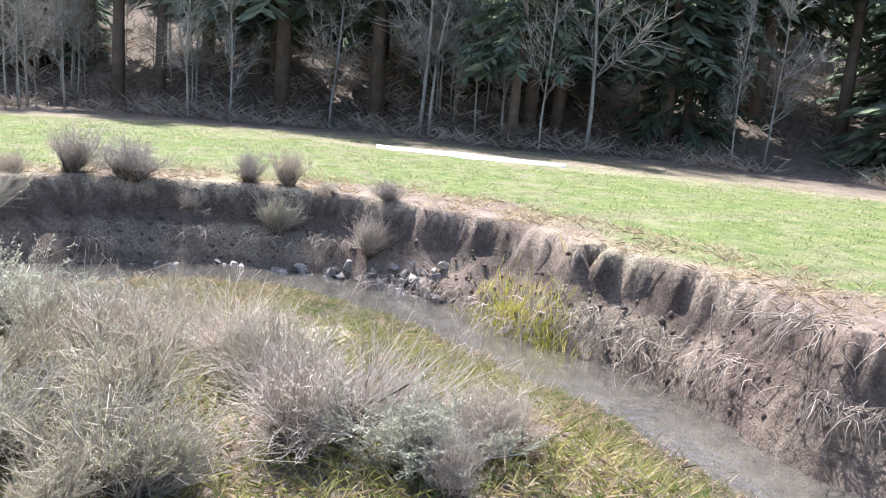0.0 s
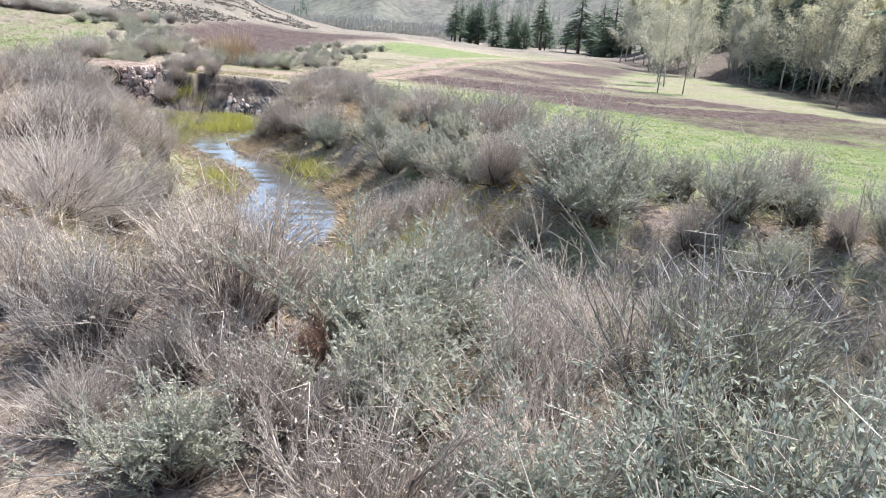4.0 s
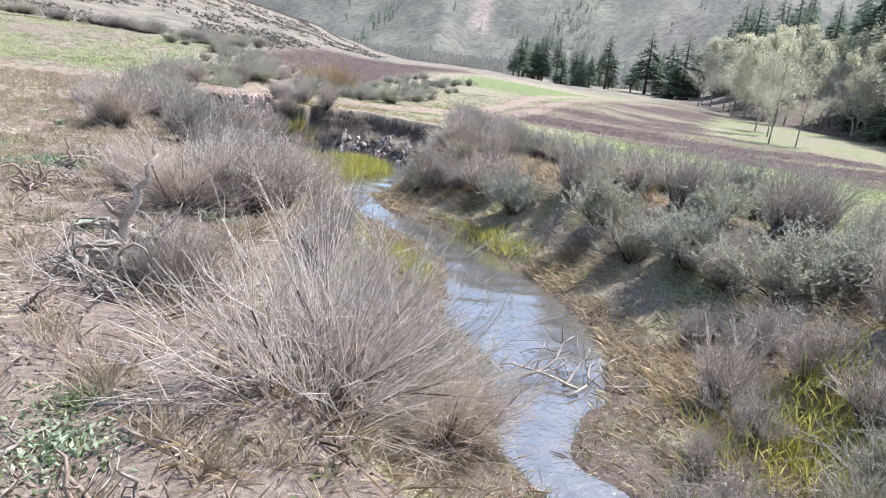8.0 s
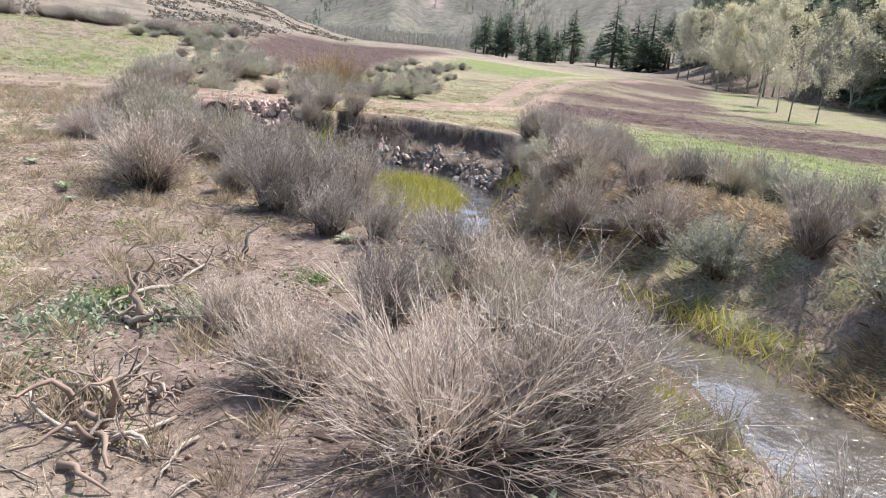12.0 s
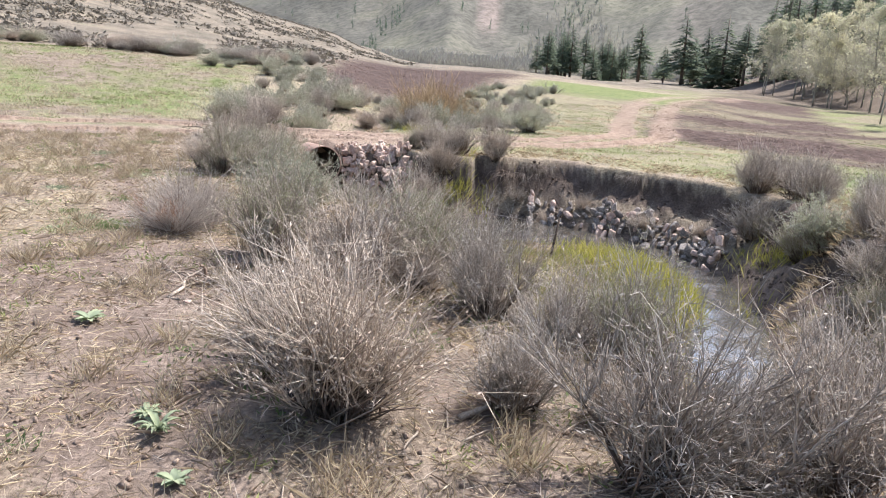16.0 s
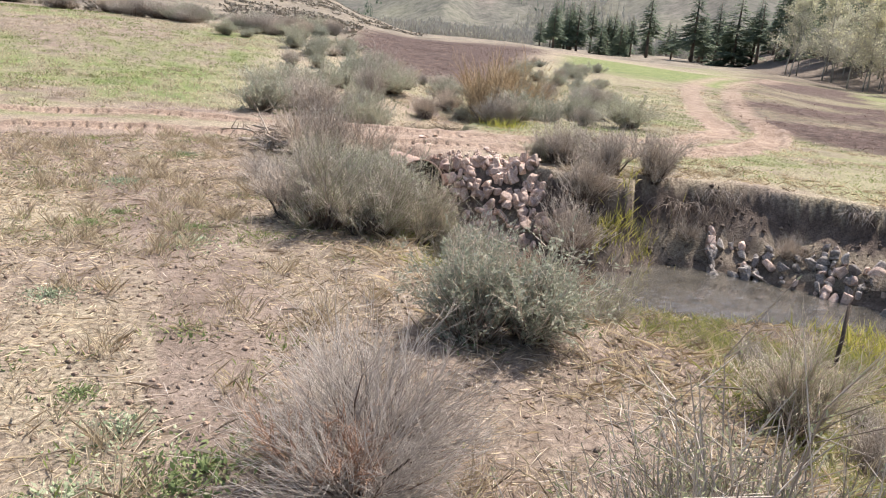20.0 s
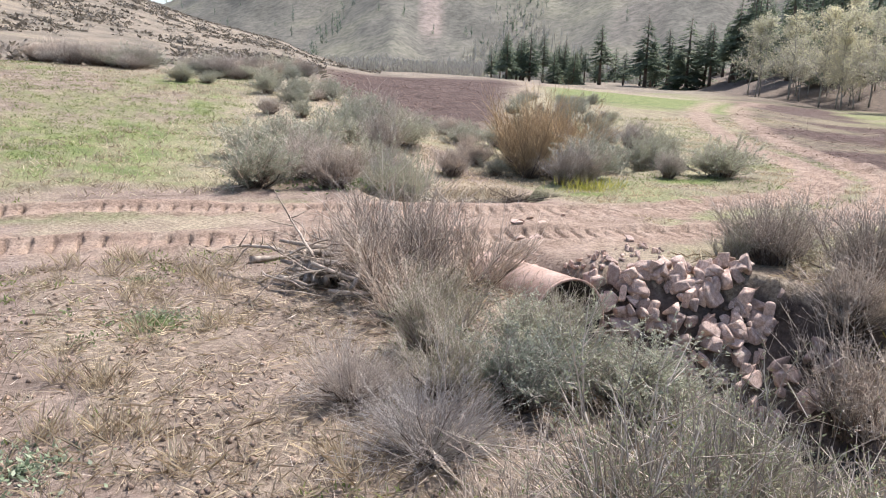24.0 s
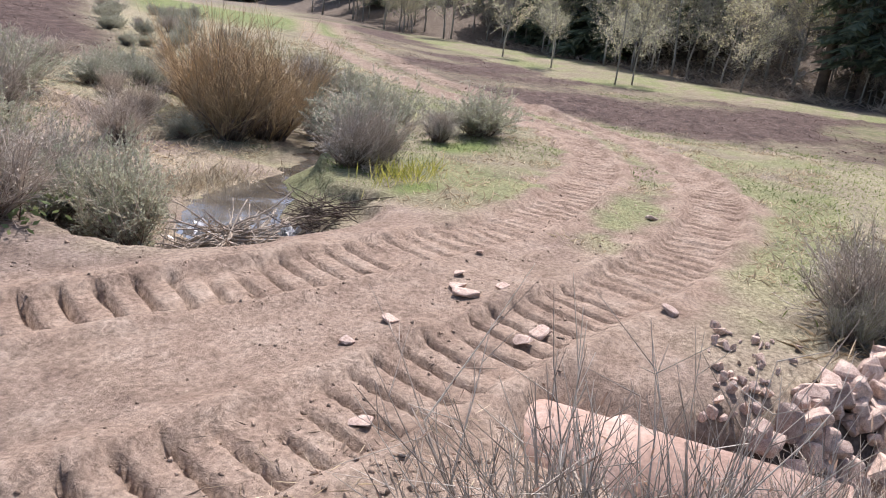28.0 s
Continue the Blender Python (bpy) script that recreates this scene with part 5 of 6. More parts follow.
def build_stones():
    rng = random.Random(31)
    pile = thing("rock_pile", "heap of angular pinkish rocks around the culvert mouth", "rocks")
    spots = []
    while len(spots) < 270:
        x, down = 5.0 + 1.35 * rng.random(), 32.1 + 1.35 * rng.random()
        y = down - 0.55 * (x - 4.8)
        if x < 5.13 or (x > 5.7 and down < 32.8 and rng.random() < 0.6):
            continue
        spots.append((x, y))
    scatter_stones(pile, PINK_STONES, spots, 0.08, 0.26, 32, 0.14, 0.05)
    scatter_stones(pile, PINK_STONES, [(5.1 + 1.1 * rng.random(), 33.05 + 0.5 * rng.random()) for i in range(60)], 0.03, 0.09, 35, 0.1)
    foot = thing("bank_stones", "wet grey stones along the foot of the cut bank", "stones")
    spots = [(9.36 + 1.4 * q + rng.gauss(0, 0.11), -2.98 + 2.1 * q + rng.gauss(0, 0.11)) for q in (rng.random() for i in range(150))]
    spots += [(11.05 + rng.gauss(0, 0.06), -0.4 + 1.6 * rng.random()) for i in range(24)]
    scatter_stones(foot, GREY_STONES, spots, 0.07, 0.24, 33, 0.0)
    foot = thing("bank_stones", "grey and pale stones fallen below the dark cut bank", "stones")
    spots = []
    for i in range(250):
        q = rng.random()
        k = min(len(CREEK) - 1, int(np.argmin(np.abs(CREEK[:, 1] - (26.6 + 3.6 * q)) + (CREEK[:, 0] < 7.5) * 9)))
        off = CREEK[k, 2] + rng.uniform(-0.12, 0.48)
        t = CREEK[min(k + 1, len(CREEK) - 1), :2] - CREEK[k - 1, :2]
        t = t / np.linalg.norm(t)
        spots.append((CREEK[k, 0] + t[1] * off, CREEK[k, 1] - t[0] * off))
    scatter_stones(foot, GREY_STONES + PINK_STONES[:3], spots, 0.07, 0.24, 34, -0.02)
    for i, (x, y, s) in enumerate(((4.68, 35.26, 0.11), (5.03, 35.21, 0.12), (5.67, 35.0, 0.2), (5.75, 35.1, 0.17), (4.06, 34.81, 0.13), (4.93, 33.8, 0.3), (6.27, 33.84, 0.16), (9.1, 34.4, 0.15), (6.0, 35.2, 0.12),
                                    (3.3, 36.1, 0.07), (5.9, 34.85, 0.1), (2.3, 27.0, 0.09), (0.75, 23.4, 0.08), (6.6, 35.3, 0.1), (5.3, 34.5, 0.14), (5.5, 34.45, 0.16), (5.1, 34.6, 0.11))):
        ob = tagged(new("stone", PINK_STONES[i % 9]), "loose pale stone lying on the dirt track", "stone", "loose stones")
        ob.matrix_world = pose(x, y, float(height(x, y)[0]) + s * 0.13, 7 * (i % 3), -6 * (i % 4), 70 * i)
        ob.scale = (s, s * 0.9, s * 0.55)


build_stones()


# ---- culvert ----
def build_culvert():
    root = thing("culvert_pipe", "rusty round steel culvert pipe sticking out of the road fill", "culvert")
    axis = (PIPE_B - PIPE_A)
    length = axis.length
    m = Matrix.Translation(PIPE_A) @ axis.to_track_quat("Z", "Y").to_matrix().to_4x4()

    def ring_tube(r_out, r_in, z0, z1, mat, name, ends=True):
        n, v, f = 48, [], []
        for z in (z0, z1):
            for r in (r_out, r_in):
                v += [(r * math.cos(a), r * math.sin(a), z) for a in (2 * math.pi * k / n for k in range(n))]
        for k in range(n):
            j = (k + 1) % n
            f += [(k, 2 * n + k, 2 * n + j, j), (n + k, n + j, 3 * n + j, 3 * n + k), (k, j, n + j, n + k), (2 * n + k, 3 * n + k, 3 * n + j, 2 * n + j)]
        return mesh_from(name, v, f, mat, False)

    # the inner sleeve carries the bore's shade in its near-black colour
    shell = None
    for name, me, lab in (("shell", ring_tube(PIPE_R, PIPE_R - 0.012, 0, length, STEEL, "shell"), "rust-brown steel shell"),
                          ("shade_lining", ring_tube(PIPE_R - 0.014, PIPE_R - 0.018, 0.02, length, SHADE_STEEL, "shade_lining"), "inner wall coloured near-black for the shade inside the pipe"),
                          ("rim", ring_tube(PIPE_R + 0.004, PIPE_R - 0.016, -0.012, 0.012, STEEL, "rim"), "worn cut rim")):
        ob = part(name, me, root if name == "shell" else shell, lab)
        shell = ob if name == "shell" else shell
    root.matrix_world = m


build_culvert()


# ---- dead wood ----
def branch_mesh(seed, thick, forks=4, wander=0.22, sides=6, mat=None):
    """A crooked dead branch one metre long, with forks."""
    rng = np.random.default_rng(seed)
    h = Heap()
    pts = [p * (1, 1, 0.3) for p in bent(rng, (0, 0, 0), (1, 0, 0.03), 1.0, 7, wander)]
    h.twig(pts, thick, thick * 0.45, sides)
    for i in range(forks):
        k = rng.integers(2, 7)
        h.twig(bent(rng, pts[k], pts[k] - pts[k - 1] + rng.normal(0, 0.12, 3), rng.uniform(0.15, 0.45), 3, 0.25), thick * 0.5, thick * 0.12, 4)
    return h.mesh("branch", mat or DEAD_WOOD, True)


BRANCHES = [branch_mesh(700 + i, 0.013 + 0.007 * (i % 3), 5) for i in range(8)]
LOGS = [branch_mesh(720 + i, 0.045, 0, 0.05, 9) for i in range(3)]
DARK_STICKS = [branch_mesh(740 + i, 0.012, 2, 0.16, 5, DARK_WOOD) for i in range(4)]
STICKS = [branch_mesh(730 + i, 0.012, 1, 0.12, 5) for i in range(5)]


def lay(name, me, label, x, y, turn, size, lift=0.02, tip=0.0, group="dead wood", cat="branch", thick=1.0):
    ob = tagged(new(name, me), label, cat, group)
    ob.matrix_world = pose(x, y, float(height(x, y)[0]) + lift, 0, -tip, turn)
    ob.scale = (size, size * thick, size * thick)
    return ob


def build_dead_wood():
    rng = random.Random(8)
    label = "bleached crooked dead branch lying on bare soil"
    # beside the pool, by the snag, along the bare strip and near the bend
    for cx, cy, n, sx, sy, size in ((0.4, 10.6, 16, 0.35, 0.6, 0.7), (0.9, 9.6, 12, 0.6, 0.3, 0.8), (0.75, 13.6, 10, 0.25, 0.35, 0.7), (0.4, 16.6, 14, 0.35, 0.3, 0.8), (0.5, 17.9, 14, 0.35, 0.35, 0.7),
                                    (1.1, 19.0, 9, 0.35, 0.2, 0.6), (0.8, 18.2, 8, 0.3, 0.25, 0.7), (2.6, 18.9, 6, 0.2, 0.15, 0.5), (1.2, 14.9, 10, 0.3, 0.3, 0.6), (1.2, 23.9, 42, 0.4, 0.22, 0.75), (1.6, 20.9, 10, 0.5, 0.3, 0.7), (3.6, 1.3, 9, 0.35, 0.3, 0.8), (4.5, 3.1, 9, 0.25, 0.2, 0.6), (2.9, 1.5, 9, 0.2, 0.2, 0.6)):
        for i in range(int(n * 1.05)):
            big = rng.random() < 0.3
            lay("dead_branch", rng.choice(BRANCHES if big else BRANCHES + STICKS), label, cx + rng.gauss(0, sx), cy + rng.gauss(0, sy), rng.uniform(0, 360), size * (rng.uniform(0.55, 0.95) if big else rng.uniform(0.3, 0.6)), rng.uniform(0.0, 0.025), rng.uniform(-3, 5))
    # snag: an uprooted dead shrub, its trunk upright among curling roots and thin shoots
    snag = thing("dead_stump", "uprooted weathered stump of a dead shrub with twisted bleached roots", "stump")
    r2 = np.random.default_rng(12)
    h = Heap()
    h.twig([(0, 0, -0.05), (-0.03, 0.02, 0.18), (-0.02, 0.05, 0.34), (0.06, 0.03, 0.46), (0.05, 0.05, 0.54), (0.12, 0.04, 0.6), (0.11, 0.07, 0.68), (0.18, 0.08, 0.76)], 0.042, 0.010, 7)
    h.twig([(-0.02, 0.05, 0.34), (-0.1, 0.04, 0.4), (-0.15, 0.0, 0.47), (-0.08, -0.02, 0.5)], 0.024, 0.008, 6)
    part("trunk", h.mesh("trunk", DEAD_WOOD, True), snag)
    for i in range(34):
        h = Heap()
        a, reach = i * 2.4 + r2.normal(0, 0.3), r2.uniform(0.3, 0.75)
        p, d, pts = np.array([0.06 * math.cos(a), 0.06 * math.sin(a), r2.uniform(0.02, 0.28)]), np.array([math.cos(a), math.sin(a), r2.uniform(0.1, 0.9)]), []
        for k in range(9):
            pts.append(p)
            d = d + r2.normal(0, 0.36, 3) + (0, 0, -0.22 if p[2] > 0.04 else 0.25)
            d = d / np.linalg.norm(d)
            p = p + d * reach / 8
            p[2] = max(p[2], 0.0)
        h.twig(pts, r2.uniform(0.010, 0.026), 0.004, 6)
        if i % 2:
            h.twig(bent(r2, pts[4], pts[5] - pts[4] + r2.normal(0, 0.05, 3), r2.uniform(0.12, 0.3), 4, 0.4), 0.012, 0.003, 5)
        part("root", h.mesh("root", DEAD_WOOD, True), snag)
    h = Heap()
    for i in range(150):
        a = r2.uniform(0, 6.28)
        c = (0.35 * r2.normal(), 0.3 * r2.normal() - 0.15, 0.0)
        h.twig(bent(r2, c, (math.cos(a), math.sin(a), r2.uniform(0.1, 1.0)), r2.uniform(0.2, 0.55), 4, 0.2), 0.005, 0.0018, 3)
    tagged(part("shoot_tangle", h.mesh("shoot_tangle", PALE_STEM), snag), kind="stuff")
    snag.matrix_world = pose(0.83, 13.72, float(height(0.83, 13.72)[0]))
    # gnarled roots that lie bare on the soil
    for i, (x, y, s_) in enumerate(((1.37, 19.01, 0.55), (0.95, 18.7, 0.6), (0.69, 18.47, 0.55), (0.49, 17.86, 0.7), (2.46, 18.71, 0.45), (2.69, 18.78, 0.4), (0.25, 16.81, 0.7), (0.15, 16.5, 0.6), (1.08, 14.97, 0.55), (0.5, 16.9, 0.5),
                                     (0.55, 11.0, 0.5), (0.35, 10.6, 0.5), (0.85, 10.5, 0.45), (0.8, 14.2, 0.5), (0.3, 13.0, 0.4), (1.0, 17.1, 0.4), (0.9, 23.9, 0.5), (1.2, 24.1, 0.45))):
        root = thing("gnarled_root", "twisted dark weathered root lying bare on the soil", "root", "dead wood")
        for j in range(7):
            h = Heap()
            a = r2.uniform(0, 6.28)
            p, d, pts = np.array([0.12 * r2.normal(), 0.08 * r2.normal(), 0.03]), np.array([math.cos(a), math.sin(a), 0.5]), []
            for k in range(8):
                pts.append(p)
                d = d + r2.normal(0, 0.6, 3) + (0, 0, -0.3 if p[2] > 0.06 else 0.3)
                d = d / np.linalg.norm(d)
                p = p + d * r2.uniform(0.06, 0.12)
                p[2] = max(p[2], 0.01)
            h.twig(pts, r2.uniform(0.012, 0.036), 0.006, 5)
            h.twig(bent(r2, pts[3], r2.normal(0, 1, 3), r2.uniform(0.15, 0.4), 4, 0.5), 0.012, 0.003, 4)
            part("limb", h.mesh("limb", DEAD_WOOD if (i + j) % 3 == 0 else BROWN_STEM, True), root)
        root.matrix_world = pose(x, y, float(height(x, y)[0]), 0, 0, 57 * i)
        root.scale = (s_, s_, s_)
    # wood heap beside the culvert
    for i in range(20):
        lay("log", rng.choice(LOGS), "short weathered split log in a heap under the brush", 2.72 + rng.gauss(0, 0.13), 33.62 + rng.gauss(0, 0.12), rng.uniform(-70, -20) + 180 * (i % 2), rng.uniform(0.26, 0.44), 0.05 + 0.012 * i, rng.uniform(-16, 10), "log heap", "log", 1.6)
    for i, (x, y, a) in enumerate(((2.5, 33.5, 60), (2.58, 33.47, 75), (2.66, 33.42, 85), (2.44, 33.57, 50))):
        lay("log", LOGS[i % 3], "short upright split log leaning on the heap", x, y, a, 0.3, 0.03, 55, "log heap", "log", 2.0)
    lay("log", LOGS[0], "single short log lying beside the wheel track", 2.35, 34.38, 10, 0.32, 0.03, 0, "log heap", "log", 2.2)
    lay("log", LOGS[1], "pale log end lying at the foot of the brush", 3.1, 33.95, -50, 0.5, 0.05, 8, "log heap", "log", 1.6)
    for i in range(70):
        lay("dead_branch", rng.choice(BRANCHES + STICKS), "grey dead branch tangled in the heap beside the culvert", 2.75 + rng.gauss(0, 0.28), 33.35 + rng.gauss(0, 0.26), rng.uniform(0, 360), rng.uniform(0.3, 0.7), rng.uniform(0.02, 0.34), rng.uniform(-30, 30))
    # drift across the pool
    for i, (x, y, a, s) in enumerate(((4.2, 13.85, 12, 1.3), (4.5, 13.6, 35, 0.8), (4.9, 13.5, -30, 0.6), (5.2, 13.9, 25, 0.9), (4.7, 13.8, 70, 0.5), (5.0, 13.3, 110, 0.5), (4.4, 13.4, 20, 1.1), (4.6, 13.5, 165, 0.8))):
        ob = tagged(new("drift_branch", BRANCHES[i % 8]), "wet drift branch caught across the pool", "branch", "dead wood")
        ob.matrix_world = pose(x, y, WATER_Z + 0.04, 0, -4, a)
        ob.scale = (s, s, s)


build_dead_wood()


def build_dam():
    rng = random.Random(15)
    dam = thing("stick_dam", "small dam of grey sticks holding back the pond", "dam")
    for i in range(170):
        x, y = 6.55 + rng.gauss(0, 0.2), 37.4 + rng.gauss(0, 0.12)
        ob = part("stick", rng.choice(STICKS), dam)
        ob.matrix_world = pose(x - 0.25, y, POND_Z + 0.02 + 0.26 * rng.random() * max(0.0, 1 - 2 * abs(x - 6.55)), rng.uniform(0, 360), rng.uniform(-25, 20), rng.uniform(-50, 40) + (180 if rng.random() < 0.5 else 0))
        s = rng.uniform(0.3, 0.62)
        ob.scale = (s, s * 1.6, s * 1.6)
    # dark-barked twigs stand in for the shaded hollow beside the dam
    for i in range(150):
        x, y = 7.3 + rng.gauss(0, 0.2), 37.1 + rng.gauss(0, 0.13)
        ob = part("twig", rng.choice(DARK_STICKS), dam, "dark twig standing in for a shaded hollow")
        ob.matrix_world = pose(x, y, POND_Z + 0.02 + 0.3 * rng.random(), 0, rng.uniform(-30, 25), rng.uniform(0, 360))
        s = rng.uniform(0.3, 0.6)
        ob.scale = (s, s, s)
    h = Heap()
    r2 = np.random.default_rng(3)
    for cx, cy, n, sd in ((6.68, 37.12, 110, 0.06), (6.4, 37.78, 110, 0.1), (6.95, 37.35, 50, 0.06)):
        for i in range(n):
            p = np.array([cx + r2.normal(0, sd), cy + r2.normal(0, sd), POND_Z + 0.1 + (-0.05 if cy < 37.2 else 0.0) + r2.normal(0, 0.03)])
            h.leaf(p, r2.normal(0, 1, 3), r2.uniform(0.05, 0.14), 0.08, r2.normal(0, 1, 3))
    tagged(new("white_water", h.mesh("white_water", FOAM)), "white water spilling through the stick dam", "white water", kind="stuff")


build_dam()


# ---- hanging roots ----
def build_roots():
    rng = np.random.default_rng(21)
    spots = ((7.75, -3.55, 0.9), (7.35, -4.05, 1.1), (6.75, -4.45, 1.0), (6.2, -4.75, 1.1), (5.5, -4.85, 0.9), (4.9, -5.05, 1.0), (4.3, -5.0, 0.8), (9.3, -3.0, 0.7), (10.9, -1.6, 0.6), (11.5, 0.2, 0.6), (11.4, 1.6, 0.6), (9.9, -2.45, 0.8), (8.5, -3.45, 0.9), (11.25, -0.75, 0.6), (8.15, 31.15, 0.7), (8.6, 31.0, 0.6), (9.9, 29.5, 0.5), (10.9, 2.9, 0.6))
    for x, y, s in spots:
        idx, d, side = nearest(CREEK, np.array([x]), np.array([y]))
        c = CREEK[idx[0], :2]
        out = (c - (x, y)) / (np.linalg.norm(c - (x, y)) + 1e-6)
        h = Heap()
        z0 = float(height(x, y)[0])
        for i in range(130):
            p = np.array([rng.normal(0, 0.3 * s), rng.normal(0, 0.3 * s), 0.03 + 0.1 * rng.random()])
            dirn = np.array([out[0] * rng.uniform(0.3, 1.2) + rng.normal(0, 0.35), out[1] * rng.uniform(0.3, 1.2) + rng.normal(0, 0.5), rng.uniform(-0.2, 0.6)])
            pts = [p]
            q, dd = p.copy(), dirn / np.linalg.norm(dirn)
            for k in range(4):
                dd = dd + np.array([0, 0, -0.55]) + rng.normal(0, 0.36, 3)
                dd /= np.linalg.norm(dd)
                q = q + dd * (0.05 + 0.14 * rng.random() ** 2) * s
                pts.append(q)
            h.twig(pts, 0.006 * rng.uniform(0.4, 1.4), 0.0015, 3)
        root = thing("root_tangle", "tangle of pale dead roots hanging over the eroded bank", "roots", "hanging roots")
        tagged(part("root_fringe", h.mesh("root_fringe", ROOT), root), kind="stuff")
        root.matrix_world = pose(x, y, z0)


build_roots()


# ---- leafy weeds ----
def rosette(seed, n, length, width, mat, lift):
    rng = np.random.default_rng(seed)
    out = []
    for i in range(n):
        a, l = i * 2.4 + rng.normal(0, 0.2), length * rng.uniform(0.6, 1.1)
        up = lift * (0.4 + 0.8 * i / n)
        v, f = [], []
        for k in range(6):
            q = k / 5
            r = l * q
            w = width * math.sin(math.pi * min(0.98, q * 0.9 + 0.08)) * 0.5
            z = up * r * (1.6 - 1.1 * q)
            c = (math.cos(a) * r, math.sin(a) * r)
            v += [(c[0] - math.sin(a) * w, c[1] + math.cos(a) * w, z + 0.012), (c[0], c[1], z), (c[0] + math.sin(a) * w, c[1] - math.cos(a) * w, z + 0.012)]
        for k in range(5):
            for j in range(2):
                b = k * 3 + j
                f.append((b, b + 1, b + 4, b + 3))
        out.append(mesh_from("leaf", v, f, mat))
    return out


MULLEINS = [rosette(800 + i, 17, 0.2, 0.07, MULLEIN, 0.6) for i in range(2)]
DOCKS = [rosette(810 + i, 24, 0.16, 0.035, MULLEIN, 1.0) for i in range(2)]


def weed_mat_mesh(seed, mat):
    rng = np.random.default_rng(seed)
    h = Heap()
    for i in range(420):
        r, a = abs(rng.normal(0, 0.45)), rng.uniform(0, 6.28)
        h.leaf((r * math.cos(a), r * math.sin(a), rng.uniform(0, 0.1) * max(0.2, 1 - r)), (rng.normal(), rng.normal(), rng.uniform(0.2, 1.4)), rng.uniform(0.05, 0.13), rng.uniform(0.025, 0.05), rng.normal(0, 1, 3))
    return h.mesh("weed_cover", mat)


WEEDS = [weed_mat_mesh(820 + i, WEED if i % 2 else MULLEIN) for i in range(4)]


def build_weeds():
    for k, (x, y, s) in enumerate(((0.4, 21.65, 0.9), (0.37, 21.8, 0.6), (0.16, 23.2, 0.8), (-0.06, 14.8, 0.9), (0.62, 14.95, 0.9), (0.42, 21.25, 0.6), (1.6, 15.35, 1.0), (1.75, 15.2, 0.9), (2.4, 19.2, 0.9), (2.75, 19.1, 0.8))):
        root = thing("mullein", "pale green rosette of broad downy leaves on bare soil", "plant", "leafy plants")
        for me in (MULLEINS if k % 3 else DOCKS)[k % 2]:
            part("leaf", me, root)
        root.matrix_world = pose(x, y, float(height(x, y)[0]) + 0.01, 0, 0, 47 * k)
        root.scale = (s * 0.7, s * 0.7, s * 0.7)
    for k, (x, y, s) in enumerate(((0.45, 11.5, 0.55), (0.5, 11.85, 0.45), (0.3, 18.1, 0.8), (0.5, 18.3, 0.7), (0.8, 17.9, 0.6), (1.8, 18.3, 0.5), (0.1, 17.9, 0.7), (0.47, 26.0, 0.55), (0.0, 26.0, 0.4), (0.05, 26.8, 0.35), (0.2, 26.4, 0.4), (0.35, 25.9, 0.45), (-0.08, 28.1, 0.35), (0.98, 29.6, 0.4),
                                    (0.9, 29.2, 0.45), (0.44, 30.3, 0.3), (1.37, 33.2, 0.5), (0.2, 29.9, 0.5), (0.57, 31.5, 0.5), (1.34, 33.1, 0.55), (-0.34, 19.3, 0.5), (0.6, 9.7, 0.6), (0.65, 9.45, 0.5), (4.9, 38.6, 1.3), (5.6, 39.8, 1.2), (1.45, 34.2, 0.3))):
        root = thing("green_weed", "low mat of fresh green leaves on dry ground", "weed", "leafy plants")
        tagged(part("leaf_mat", WEEDS[k % 4], root), kind="stuff")
        root.matrix_world = pose(x, y, float(height(x, y)[0]), 0, 0, 83 * k)
        root.scale = (s * 0.75, s * 0.75, s * 0.6)


build_weeds()
h = Heap()
h.twig([(0, 0, -0.15), (0.05, 0.02, 0.3), (0.1, 0.05, 0.62)], 0.02, 0.017, 6)
stake = tagged(new("stake", h.mesh("stake", DARK_WOOD, True)), "leaning dark stake in the grass beside the creek", "stake")
stake.matrix_world = pose(6.5, 27.35, float(height(6.5, 27.35)[0]), 0, 12, 20)


def build_snow():
    q = np.linspace(0, 1, 30)
    v = []
    for i, t in enumerate(q):
        cx, cy = 20.9 + (18.3 - 20.9) * t, -4.4 + (-9.2 + 4.4) * t
        w = (0.42 * math.sin(math.pi * min(1, max(0, t * 0.96 + 0.02))) + 0.05) * (1 + 0.35 * math.sin(9 * t) * math.sin(23 * t))
        for c in np.linspace(-1, 1, 7):
            x, y = cx + c * w * 0.87, cy - c * w * 0.47
            v.append((x, y, float(height(x, y)[0]) + 0.10 * (1 - c * c) - 0.01))
    tagged(new("snow_patch", mesh_from("snow_patch", v, grid_faces(30, 7), SNOW)), "last strip of old snow along the shaded edge of the wood", "snow", kind="structure")


build_snow()


